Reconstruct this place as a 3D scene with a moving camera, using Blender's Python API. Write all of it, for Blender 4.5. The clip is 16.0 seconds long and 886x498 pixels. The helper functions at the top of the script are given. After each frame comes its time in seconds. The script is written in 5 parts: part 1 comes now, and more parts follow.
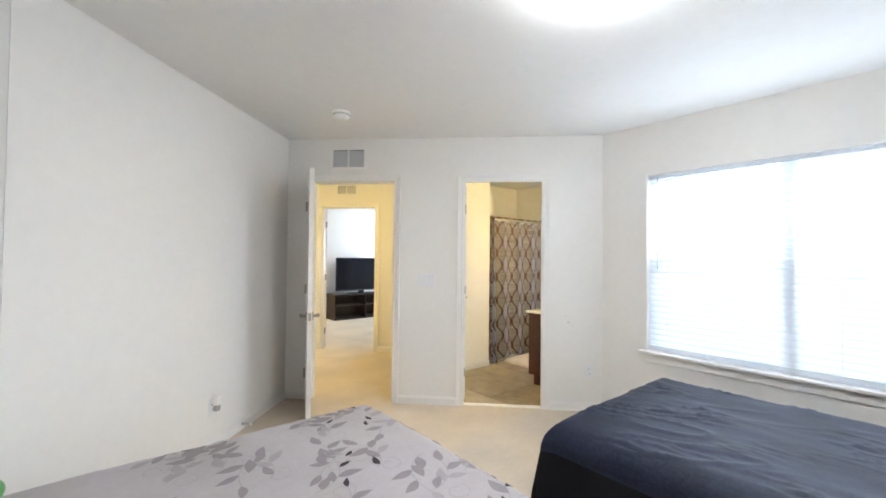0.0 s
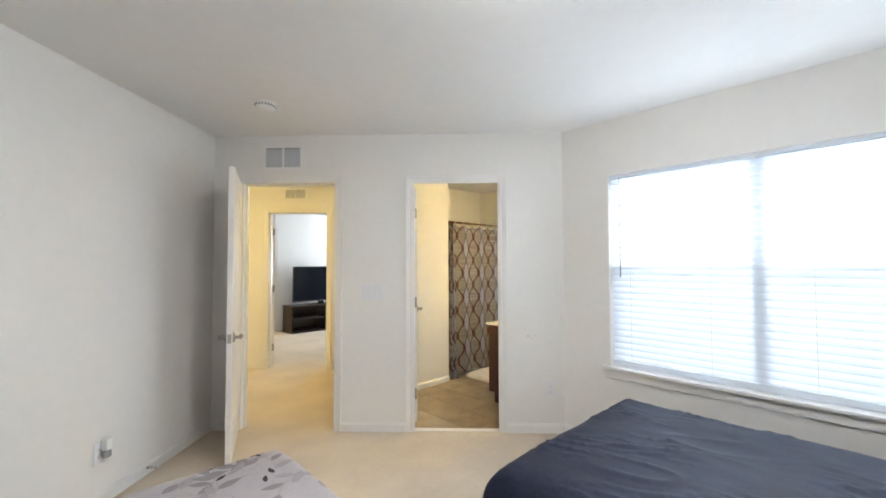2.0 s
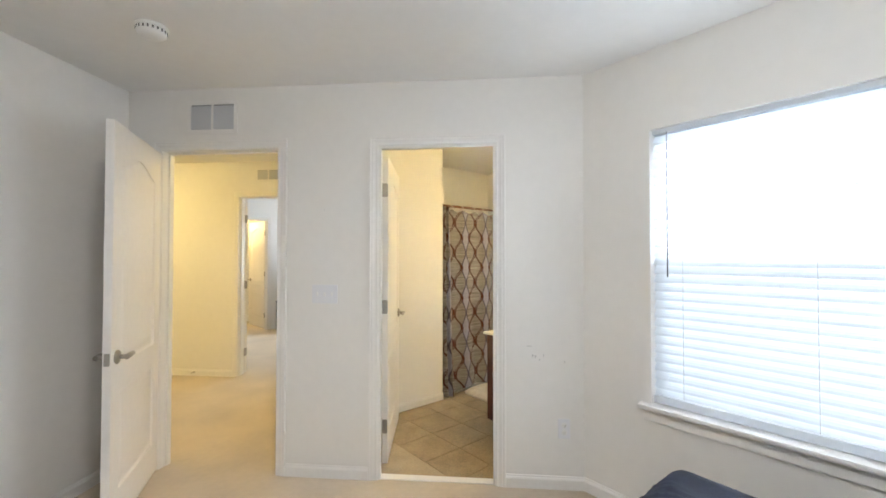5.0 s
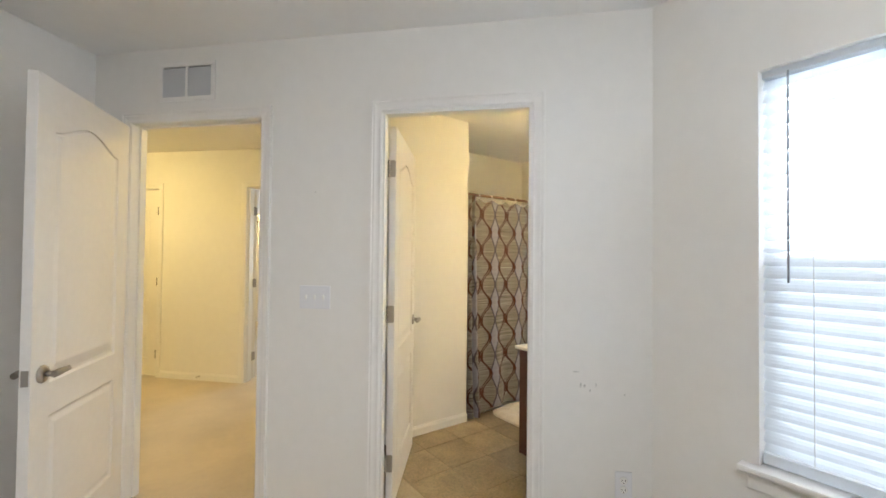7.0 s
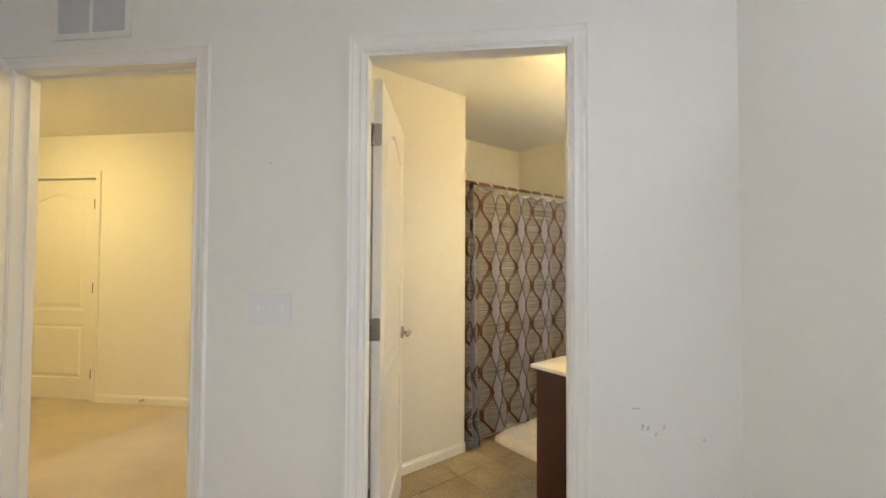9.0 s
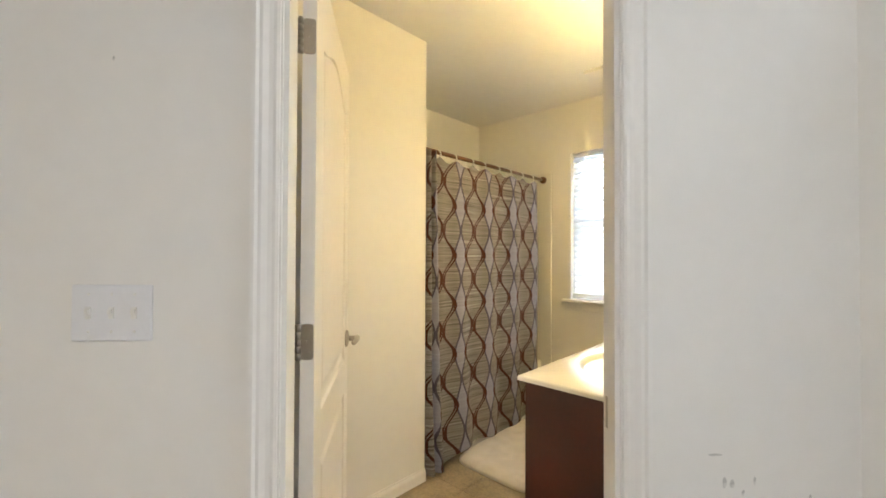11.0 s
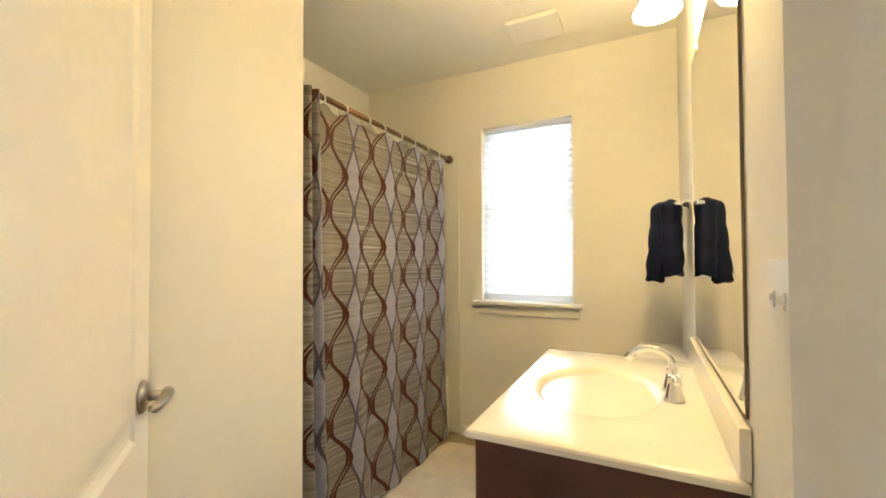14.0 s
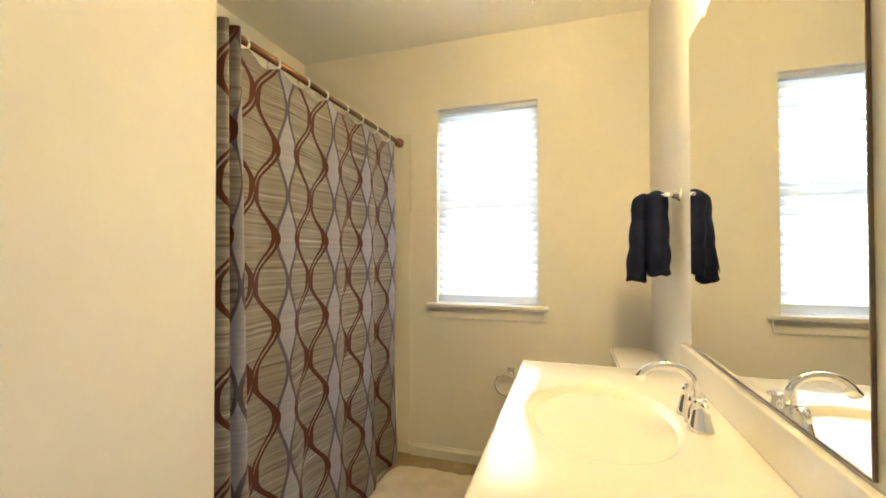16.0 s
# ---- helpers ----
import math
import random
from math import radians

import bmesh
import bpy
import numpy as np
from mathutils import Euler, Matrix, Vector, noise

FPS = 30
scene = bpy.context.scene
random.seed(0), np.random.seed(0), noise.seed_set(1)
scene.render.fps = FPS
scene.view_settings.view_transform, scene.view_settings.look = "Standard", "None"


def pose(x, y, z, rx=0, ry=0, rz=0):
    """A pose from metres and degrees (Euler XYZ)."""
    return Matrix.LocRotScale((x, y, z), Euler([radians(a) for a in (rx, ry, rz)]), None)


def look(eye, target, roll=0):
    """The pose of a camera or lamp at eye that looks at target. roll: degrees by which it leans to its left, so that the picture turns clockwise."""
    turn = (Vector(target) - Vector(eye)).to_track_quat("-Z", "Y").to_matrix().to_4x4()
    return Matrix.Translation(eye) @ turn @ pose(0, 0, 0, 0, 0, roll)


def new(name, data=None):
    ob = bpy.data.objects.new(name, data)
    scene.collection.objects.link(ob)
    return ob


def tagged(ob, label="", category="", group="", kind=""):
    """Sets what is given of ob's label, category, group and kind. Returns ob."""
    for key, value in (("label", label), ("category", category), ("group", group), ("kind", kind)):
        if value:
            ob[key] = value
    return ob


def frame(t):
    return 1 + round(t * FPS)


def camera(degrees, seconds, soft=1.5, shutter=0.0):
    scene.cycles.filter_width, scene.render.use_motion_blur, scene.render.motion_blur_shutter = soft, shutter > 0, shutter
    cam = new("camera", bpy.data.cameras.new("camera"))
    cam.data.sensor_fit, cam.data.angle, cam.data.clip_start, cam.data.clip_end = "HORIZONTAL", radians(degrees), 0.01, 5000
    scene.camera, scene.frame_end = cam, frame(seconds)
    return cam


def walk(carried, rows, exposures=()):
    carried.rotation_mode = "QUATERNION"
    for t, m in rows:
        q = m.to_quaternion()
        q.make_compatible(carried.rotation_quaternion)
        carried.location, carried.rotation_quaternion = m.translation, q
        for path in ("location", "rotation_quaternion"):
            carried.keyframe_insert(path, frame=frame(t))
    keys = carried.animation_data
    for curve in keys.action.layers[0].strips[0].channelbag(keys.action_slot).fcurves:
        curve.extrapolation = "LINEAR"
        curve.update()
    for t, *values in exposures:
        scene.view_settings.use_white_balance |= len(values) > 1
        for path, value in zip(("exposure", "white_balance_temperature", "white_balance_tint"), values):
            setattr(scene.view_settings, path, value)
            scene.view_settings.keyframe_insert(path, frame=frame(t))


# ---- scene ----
cam = camera(95.0, 16.0, soft=1.7)
PATH = [
    (0, (0.173, -0.025, 1.336), (1.454, 1.51, 1.378), 0.6),
    (0.5, (0.264, 0.013, 1.352), (1.6, 1.501, 1.394), -0.0),
    (1, (0.346, 0.047, 1.363), (1.704, 1.515, 1.419), -0.3),
    (1.5, (0.445, 0.054, 1.373), (1.81, 1.514, 1.441), -0.4),
    (2, (0.572, 0.091, 1.364), (1.943, 1.544, 1.435), -0.2),
    (2.5, (0.679, 0.154, 1.37), (2.051, 1.609, 1.428), 0.4),
    (3, (0.804, 0.216, 1.371), (2.196, 1.652, 1.413), 0.9),
    (3.5, (0.939, 0.279, 1.36), (2.321, 1.725, 1.39), 0.8),
    (4, (1.096, 0.352, 1.37), (2.439, 1.834, 1.395), 0.3),
    (6.5, (1.708, 0.819, 1.342), (2.916, 2.413, 1.385), 0.5),
    (7, (1.788, 0.916, 1.338), (2.948, 2.545, 1.374), 0.6),
    (7.5, (1.842, 1.028, 1.329), (2.977, 2.674, 1.368), 1.1),
    (8, (1.9, 1.166, 1.32), (3.049, 2.803, 1.353), 1.2),
    (8.5, (1.961, 1.279, 1.313), (3.138, 2.895, 1.355), 1.1),
    (9, (2.024, 1.403, 1.306), (3.264, 2.971, 1.358), 0.3),
    (9.5, (2.106, 1.511, 1.293), (3.401, 3.034, 1.342), 0.1),
    (12, (2.456, 2.081, 1.214), (3.997, 3.356, 1.248), 0.0),
    (12.5, (2.545, 2.156, 1.196), (4.139, 3.364, 1.241), -0.4),
    (13, (2.62, 2.225, 1.191), (4.292, 3.322, 1.237), -0.8),
    (13.5, (2.695, 2.302, 1.199), (4.428, 3.299, 1.237), -0.5),
    (14, (2.766, 2.373, 1.192), (4.556, 3.262, 1.234), -0.3),
    (14.5, (2.82, 2.425, 1.192), (4.647, 3.238, 1.233), 0.0),
    (15, (2.881, 2.48, 1.2), (4.731, 3.239, 1.234), 0.3),
    (15.5, (2.954, 2.534, 1.192), (4.83, 3.225, 1.223), 0.2),
    (16, (3.017, 2.595, 1.19), (4.927, 3.187, 1.218), -0.1),
]
walk(cam, [(t, look(eye, target, roll)) for t, eye, target, roll in PATH],
     exposures=[(0, 0.36, 6100, 10), (1, 0.20, 6150, 10), (3, 0.16, 6200, 10), (4, 0.15, 6250, 10), (6.5, 0.02, 6300, 10), (9, -0.10, 6450, 10), (12, 0.06, 6550, 10), (14, 0.06, 6650, 10), (16, 0.0, 6650, 10)])

# ---- light ----
world = bpy.data.worlds.new("sky")
scene.world = world
world.use_nodes = True
wn = world.node_tree.nodes
sky = wn.new("ShaderNodeTexSky")
sky.sky_type, sky.sun_disc = "NISHITA", False
sky.sun_elevation, sky.sun_rotation = radians(38), radians(200)
wn["Background"].inputs["Strength"].default_value = 0.12
world.node_tree.links.new(sky.outputs[0], wn["Background"].inputs["Color"])

DIAG = pose(0, 0, 0, 0, 0, 45)  # local x = n (through the door wall), local y = u (along it)
H = 2.44


def sun_lamp():
    lamp = bpy.data.lights.new("sun", "SUN")
    lamp.energy, lamp.angle, lamp.color = 2.0, radians(0.6), (1.0, 0.95, 0.88)
    ob = new("sun", lamp)
    ob.matrix_world = look((-6, -14, 14), (0, 0, 0))


def window_lamp(name, m, wide, high, watts, color):
    lamp = bpy.data.lights.new(name, "AREA")
    lamp.shape, lamp.size, lamp.size_y = "RECTANGLE", wide, high
    lamp.energy, lamp.color = watts, color
    new(name, lamp).matrix_world = m


sun_lamp()
X_WIN, X_BATH = 3.555, 5.285   # bedroom and bathroom window walls
DAY = (0.84, 0.92, 1.0)
window_lamp("window_sky_light", look((3.98, 0.56, 1.36), (0, 0.56, 1.36)), 2.0, 1.5, 140, DAY)
window_lamp("window_day_light", look((X_WIN - 0.14, 0.56, 1.42), (X_WIN - 1.14, 0.56, 1.95)), 1.7, 0.4, 11, DAY)
window_lamp("bathroom_sky_light", look((5.72, 3.05, 1.48), (0, 3.05, 1.48)), 0.75, 1.3, 44, DAY)
window_lamp("lounge_sky_light", look((6.55, 7.4, 1.5), (0, 7.4, 1.5)), 1.3, 1.4, 95, DAY)
WARM = (1.0, 0.735, 0.300)
LANDING = (1.0, 0.735, 0.265)

# ---- materials ----


def shader(name, color, rough=0.6, metal=0.0, vary=0.0, scale=6.0, bump=0.0, bump_scale=200.0, coat=0.0, sheen=0.0, dark=None, spec=0.5, grain=1.0):
    """A principled material with two scales of noise in its colour and a fine relief."""
    m = bpy.data.materials.new(name)
    m.use_nodes = True
    nt = m.node_tree
    p = nt.nodes["Principled BSDF"]
    p.inputs["Roughness"].default_value, p.inputs["Metallic"].default_value = rough, metal
    p.inputs["Specular IOR Level"].default_value = spec
    p.inputs["Coat Weight"].default_value, p.inputs["Sheen Weight"].default_value = coat, sheen
    p.inputs["Base Color"].default_value = (*color, 1)
    tc = nt.nodes.new("ShaderNodeTexCoord")
    if vary:
        big, small = nt.nodes.new("ShaderNodeTexNoise"), nt.nodes.new("ShaderNodeTexNoise")
        big.inputs["Scale"].default_value, small.inputs["Scale"].default_value = scale, scale * 14
        big.inputs["Detail"].default_value = 4
        nt.links.new(tc.outputs["Object"], big.inputs["Vector"])
        nt.links.new(tc.outputs["Object"], small.inputs["Vector"])
        add = nt.nodes.new("ShaderNodeMath")
        add.operation = "MULTIPLY_ADD"
        add.inputs[1].default_value = grain
        nt.links.new(small.outputs["Fac"], add.inputs[0])
        nt.links.new(big.outputs["Fac"], add.inputs[2])
        ramp = nt.nodes.new("ShaderNodeMapRange")
        ramp.inputs["From Min"].default_value, ramp.inputs["From Max"].default_value = 0.2 + 0.5 * grain, 0.8 + 0.5 * grain
        nt.links.new(add.outputs[0], ramp.inputs["Value"])
        mix = nt.nodes.new("ShaderNodeMix")
        mix.data_type = "RGBA"
        lo = dark or [c * (1 - vary) for c in color]
        mix.inputs[6].default_value, mix.inputs[7].default_value = (*lo, 1), (*[min(1, c * (1 + vary * 0.5)) for c in color], 1)
        nt.links.new(ramp.outputs[0], mix.inputs[0])
        nt.links.new(mix.outputs[2], p.inputs["Base Color"])
    if bump:
        n = nt.nodes.new("ShaderNodeTexNoise")
        n.inputs["Scale"].default_value, n.inputs["Detail"].default_value = bump_scale, 3
        b = nt.nodes.new("ShaderNodeBump")
        b.inputs["Strength"].default_value, b.inputs["Distance"].default_value = bump, 0.004
        nt.links.new(tc.outputs["Object"], n.inputs["Vector"])
        nt.links.new(n.outputs["Fac"], b.inputs["Height"])
        nt.links.new(b.outputs[0], p.inputs["Normal"])
    return m


def glow(name, color, strength):
    m = bpy.data.materials.new(name)
    m.use_nodes = True
    p = m.node_tree.nodes["Principled BSDF"]
    p.inputs["Base Color"].default_value = (0.9, 0.88, 0.84, 1)
    p.inputs["Emission Color"].default_value = (*color, 1)
    p.inputs["Emission Strength"].default_value = strength
    return m


def glass(name):
    m = bpy.data.materials.new(name)
    m.use_nodes = True
    p = m.node_tree.nodes["Principled BSDF"]
    p.inputs["Transmission Weight"].default_value, p.inputs["Roughness"].default_value = 1.0, 0.0
    p.inputs["IOR"].default_value = 1.1
    return m


def slat_material():
    m = bpy.data.materials.new("blind_slat")
    m.use_nodes = True
    nt = m.node_tree
    p = nt.nodes["Principled BSDF"]
    p.inputs["Base Color"].default_value, p.inputs["Roughness"].default_value = (0.86, 0.87, 0.88, 1), 0.45
    tr = nt.nodes.new("ShaderNodeBsdfTranslucent")
    tr.inputs["Color"].default_value = (0.85, 0.9, 0.95, 1)
    mix = nt.nodes.new("ShaderNodeMixShader")
    mix.inputs[0].default_value = 0.4
    nt.links.new(p.outputs[0], mix.inputs[1])
    nt.links.new(tr.outputs[0], mix.inputs[2])
    nt.links.new(mix.outputs[0], nt.nodes["Material Output"].inputs["Surface"])
    return m


M_WALL = shader("wall_paint", (0.83, 0.81, 0.775), 0.75, vary=0.02, scale=1.2, bump=0.05, bump_scale=260)
M_CEIL = shader("ceiling_paint", (0.85, 0.84, 0.82), 0.9, vary=0.02, scale=1.0, bump=0.08, bump_scale=180)
M_TRIM = shader("trim_paint", (0.84, 0.82, 0.79), 0.38, vary=0.03, scale=3, bump=0.03, bump_scale=60)
M_DOOR = shader("door_paint", (0.84, 0.81, 0.77), 0.42, vary=0.03, scale=2, bump=0.08, bump_scale=90)
M_CARPET = shader("carpet", (0.58, 0.48, 0.355), 0.95, vary=0.24, scale=1.9, bump=0.35, bump_scale=420, sheen=0.3, grain=0.25)
M_VINYL = shader("vinyl_floor", (0.40, 0.32, 0.21), 0.45, vary=0.22, scale=7, bump=0.1, bump_scale=80)
M_NICKEL = shader("brushed_nickel", (0.42, 0.39, 0.355), 0.32, 1.0, vary=0.08, scale=30)
M_CHROME = shader("chrome", (0.85, 0.85, 0.86), 0.07, 1.0)
M_BRONZE = shader("bronze_metal", (0.16, 0.085, 0.055), 0.35, 0.8, vary=0.1, scale=30)
M_WHITE = shader("white_plastic", (0.83, 0.82, 0.79), 0.4, vary=0.02, scale=8)
M_BLACK = shader("black_plastic", (0.015, 0.015, 0.017), 0.25, vary=0.1, scale=20)
M_DARK = shader("dark_gap", (0.03, 0.028, 0.025), 0.8, vary=0.1, scale=20)
M_VINYLFRAME = shader("vinyl_window_frame", (0.80, 0.80, 0.80), 0.45, vary=0.02, scale=6)
M_SLAT = slat_material()


def screen_material():
    """A fine grey mesh that lets about half of the light through."""
    m = bpy.data.materials.new("insect_mesh")
    m.use_nodes = True
    nt = m.node_tree
    p = nt.nodes["Principled BSDF"]
    p.inputs["Base Color"].default_value, p.inputs["Roughness"].default_value = (0.12, 0.125, 0.13, 1), 0.8
    clear = nt.nodes.new("ShaderNodeBsdfTransparent")
    mix = nt.nodes.new("ShaderNodeMixShader")
    mix.inputs[0].default_value = 0.42
    nt.links.new(clear.outputs[0], mix.inputs[1])
    nt.links.new(p.outputs[0], mix.inputs[2])
    nt.links.new(mix.outputs[0], nt.nodes["Material Output"].inputs["Surface"])
    return m


M_SCREEN = screen_material()
M_GLASS = glass("window_glass")

# ---- building helpers ----


def box(bm, a, b, bev=0.0):
    """An axis-aligned box from corner a to corner b, optionally bevelled."""
    a, b = [min(p, q) for p, q in zip(a, b)], [max(p, q) for p, q in zip(a, b)]
    r = bmesh.ops.create_cube(bm, size=1)
    for v in r["verts"]:
        v.co = [a[k] + (v.co[k] + 0.5) * (b[k] - a[k]) for k in range(3)]
    if bev:
        es = {e for v in r["verts"] for e in v.link_edges}
        bmesh.ops.bevel(bm, geom=list(es), offset=bev, segments=2, affect="EDGES", profile=0.6)
    return bm


def boxes(*pairs, bev=0.0):
    bm = bmesh.new()
    for a, b in pairs:
        box(bm, a, b, bev)
    return bm


def lathe(bm, profile, seg=24, axis="z", origin=(0, 0, 0), caps=True):
    """A turned shape: profile of (radius, height) along the axis."""
    rings = []
    o = Vector(origin)
    for r, h in profile:
        ring = []
        for k in range(seg):
            a = 2 * math.pi * k / seg
            c, s = r * math.cos(a), r * math.sin(a)
            p = {"z": (c, s, h), "x": (h, c, s), "y": (s, h, c)}[axis]
            ring.append(bm.verts.new(o + Vector(p)))
        rings.append(ring)
    for r0, r1 in zip(rings, rings[1:]):
        for k in range(seg):
            bm.faces.new((r0[k], r0[(k + 1) % seg], r1[(k + 1) % seg], r1[k])).smooth = True
    if caps:
        bm.faces.new(rings[0][::-1])
        bm.faces.new(rings[-1])
    return bm


def tube(bm, pts, radii, seg=12, flat=1.0):
    """A tube along points; radii one number or one a point; flat squeezes it upright."""
    pts = [Vector(p) for p in pts]
    if not isinstance(radii, (list, tuple)):
        radii = [radii] * len(pts)
    rings = []
    for k, p in enumerate(pts):
        d = (pts[min(k + 1, len(pts) - 1)] - pts[max(k - 1, 0)]).normalized()
        side = d.cross(Vector((0, 0, 1)))
        if side.length < 0.05:
            side = Vector((1, 0, 0))
        side.normalize()
        up = side.cross(d).normalized()
        rings.append([bm.verts.new(p + radii[k] * (math.cos(2 * math.pi * j / seg) * side + flat * math.sin(2 * math.pi * j / seg) * up)) for j in range(seg)])
    for r0, r1 in zip(rings, rings[1:]):
        for j in range(seg):
            bm.faces.new((r0[j], r0[(j + 1) % seg], r1[(j + 1) % seg], r1[j])).smooth = True
    bm.faces.new(rings[0][::-1])
    bm.faces.new(rings[-1])
    return bm


def arc(c, r, a0, a1, n, plane="xz"):
    out = []
    for k in range(n + 1):
        a = radians(a0 + (a1 - a0) * k / n)
        u, v = r * math.cos(a), r * math.sin(a)
        out.append(Vector(c) + (Vector((u, 0, v)) if plane == "xz" else Vector((0, u, v)) if plane == "yz" else Vector((u, v, 0))))
    return out


def prism(bm, outline, z0, z1, flip=False):
    """A flat polygon (x, y) extruded from z0 to z1."""
    lo, hi = [bm.verts.new((x, y, z0)) for x, y in outline], [bm.verts.new((x, y, z1)) for x, y in outline]
    n = len(outline)
    bm.faces.new(lo[::-1])
    bm.faces.new(hi)
    for k in range(n):
        bm.faces.new((lo[k], lo[(k + 1) % n], hi[(k + 1) % n], hi[k]))
    return bm


def mesh_of(name, bm, material):
    bmesh.ops.recalc_face_normals(bm, faces=bm.faces)
    me = bpy.data.meshes.new(name)
    bm.to_mesh(me)
    bm.free()
    if material:
        me.materials.append(material)
    return me


def part(name, bm, material, parent=None, label="", m=None):
    """Links a bmesh (or a shared mesh) as one mesh object under a thing or a part."""
    ob = new(name, bm if isinstance(bm, bpy.types.Mesh) else mesh_of(name, bm, material))
    if parent:
        ob.parent = parent
    if m is not None:
        ob.matrix_basis = m
    if label:
        ob["label"] = label
    return ob


def thing(name, m, label, category, group=""):
    ob = new(name)
    ob.empty_display_size = 0.05
    ob.matrix_basis = m
    return tagged(ob, label, category, group)


def structure(name, bm, material, label, category, m=None):
    ob = part(name, bm, material, None, "", m)
    return tagged(ob, label, category, "", "structure")


def walled(axis, a0, a1, t0, t1, holes=(), z0=0.0, z1=H):
    """A wall along an axis (0 or 1) from a0 to a1, between t0 and t1 across it, with openings (b0, b1, low, high)."""
    bm = bmesh.new()

    def put(p, q, lo, hi):
        if q - p > 1e-4 and hi - lo > 1e-4:
            box(bm, (p, t0, lo) if axis == 0 else (t0, p, lo), (q, t1, hi) if axis == 0 else (t1, q, hi))
    at = a0
    for b0, b1, lo, hi in sorted(holes):
        put(at, b0, z0, z1)
        put(b0, b1, z0, lo)
        put(b0, b1, hi, z1)
        at = b1
    put(at, a1, z0, z1)
    return bm


# ---- the plan ----
N0, N1 = 3.805, 3.888        # door wall, bedroom face and far face
U_LEFT = 1.677               # slanting wall beside the entry door
Y_MIR = 2.2                  # mirror wall
Y_YEL = 3.50                 # wall that ends at the tub
Y_TUB = 4.25                 # back of the tub recess
N_HALL = 5.75                # far wall of the landing
E_DOOR = (0.655, 1.428)      # entry opening, along u
B_DOOR = (-0.705, 0.005)     # bathroom opening
L_DOOR = (1.342, 2.112)        # lounge opening in the landing's far wall
C_DOOR = (3.17, 3.93)        # shut closet door in the landing's far wall
D_TOP = 2.04


def rough(door):
    return (door[0] - 0.018, door[1] + 0.018, 0, D_TOP + 0.018)


carpet = prism(bmesh.new(), [(-0.9, -1.15), (3.71, -1.15), (3.71, 2.0), (5.43, 2.0), (5.43, 4.4), (6.4, 4.4), (6.4, 9.9), (-2.4, 9.9), (-2.4, 3.0), (-0.9, 2.3)], -0.12, 0.0)
structure("floor", carpet, M_CARPET, "beige cut-pile carpet running through bedroom and landing", "floor")
ceil = prism(bmesh.new(), [(-0.9, -1.15), (3.71, -1.15), (3.71, 2.0), (5.43, 2.0), (5.43, 4.4), (6.4, 4.4), (6.4, 9.9), (-2.4, 9.9), (-2.4, 3.0), (-0.9, 2.3)], H, H + 0.12)
structure("ceiling", ceil, M_CEIL, "flat white painted ceiling with light texture", "ceiling")
R2 = math.sqrt(0.5)


def at_nu(n, u):
    return ((n - u) * R2, (n + u) * R2)


# bathroom floor from the door's middle line
bath_floor = [at_nu(3.865, 0.3), at_nu(3.865, -0.9), (3.36, Y_MIR - 0.02), (X_BATH + 0.02, Y_MIR - 0.02), (X_BATH + 0.02, Y_YEL + 0.06), (3.9, Y_YEL + 0.06), (3.12, Y_YEL + 0.06)]
structure("floor_bathroom", prism(bmesh.new(), bath_floor, -0.004, 0.004), M_VINYL, "tan mottled vinyl tile floor of the bathroom", "floor")

structure("wall_doors", walled(1, -1.40, 5.2, N0, N1, [rough(E_DOOR), rough(B_DOOR)]), M_WALL, "off-white painted wall with two doorways", "wall", DIAG)
structure("wall_left", walled(0, 1.502, N0, U_LEFT, U_LEFT + 0.12), M_WALL, "off-white painted wall beside the open door", "wall", DIAG)
structure("wall_north", boxes(((-0.9, 2.247, 0), (-0.127, 2.37, H))), M_WALL, "off-white painted bedroom wall", "wall")
structure("wall_west", boxes(((-0.9, -1.15, 0), (-0.78, 2.247, H))), M_WALL, "off-white painted bedroom wall", "wall")
structure("wall_south", boxes(((-0.78, -1.15, 0), (X_WIN, -1.03, H))), M_WALL, "off-white painted bedroom wall", "wall")
WIN = (-0.325, 1.445, 0.60, 2.02)
structure("wall_window", walled(1, -1.15, 1.83, X_WIN, X_WIN + 0.15, [WIN]), M_WALL, "off-white painted wall around the large window", "wall")
structure("wall_mirror", prism(bmesh.new(), [(3.29, Y_MIR), (3.40, Y_MIR - 0.12), (X_BATH, Y_MIR - 0.12), (X_BATH, Y_MIR)], 0, H), M_WALL, "cream painted bathroom wall behind the vanity", "wall")
BWIN = (2.755, 3.335, 0.905, 2.045)
structure("wall_bathroom_window", walled(1, Y_MIR - 0.12, Y_TUB + 0.12, X_BATH, X_BATH + 0.15, [BWIN]), M_WALL, "cream painted bathroom wall around a small window", "wall")
structure("wall_beside_door", walled(0, N1, 4.80, 0.275, 0.375), M_WALL, "cream painted bathroom wall behind the open door", "wall", DIAG)
structure("wall_beside_tub", boxes(((3.06, Y_YEL, 0), (3.875, Y_YEL + 0.12, H))), M_WALL, "cream painted bathroom wall that ends at the tub", "wall")
structure("wall_tub_end", boxes(((3.755, Y_YEL + 0.12, 0), (3.875, Y_TUB + 0.12, H))), M_WALL, "cream painted wall at the end of the tub", "wall")
structure("wall_tub_back", boxes(((3.875, Y_TUB, 0), (X_BATH, Y_TUB + 0.12, H))), M_WALL, "cream painted wall behind the tub", "wall")
structure("wall_landing", walled(1, 0.5, 5.2, N_HALL, N_HALL + 0.12, [rough(L_DOOR), rough(C_DOOR)]), M_WALL, "warm-lit painted wall of the landing with two doors", "wall", DIAG)
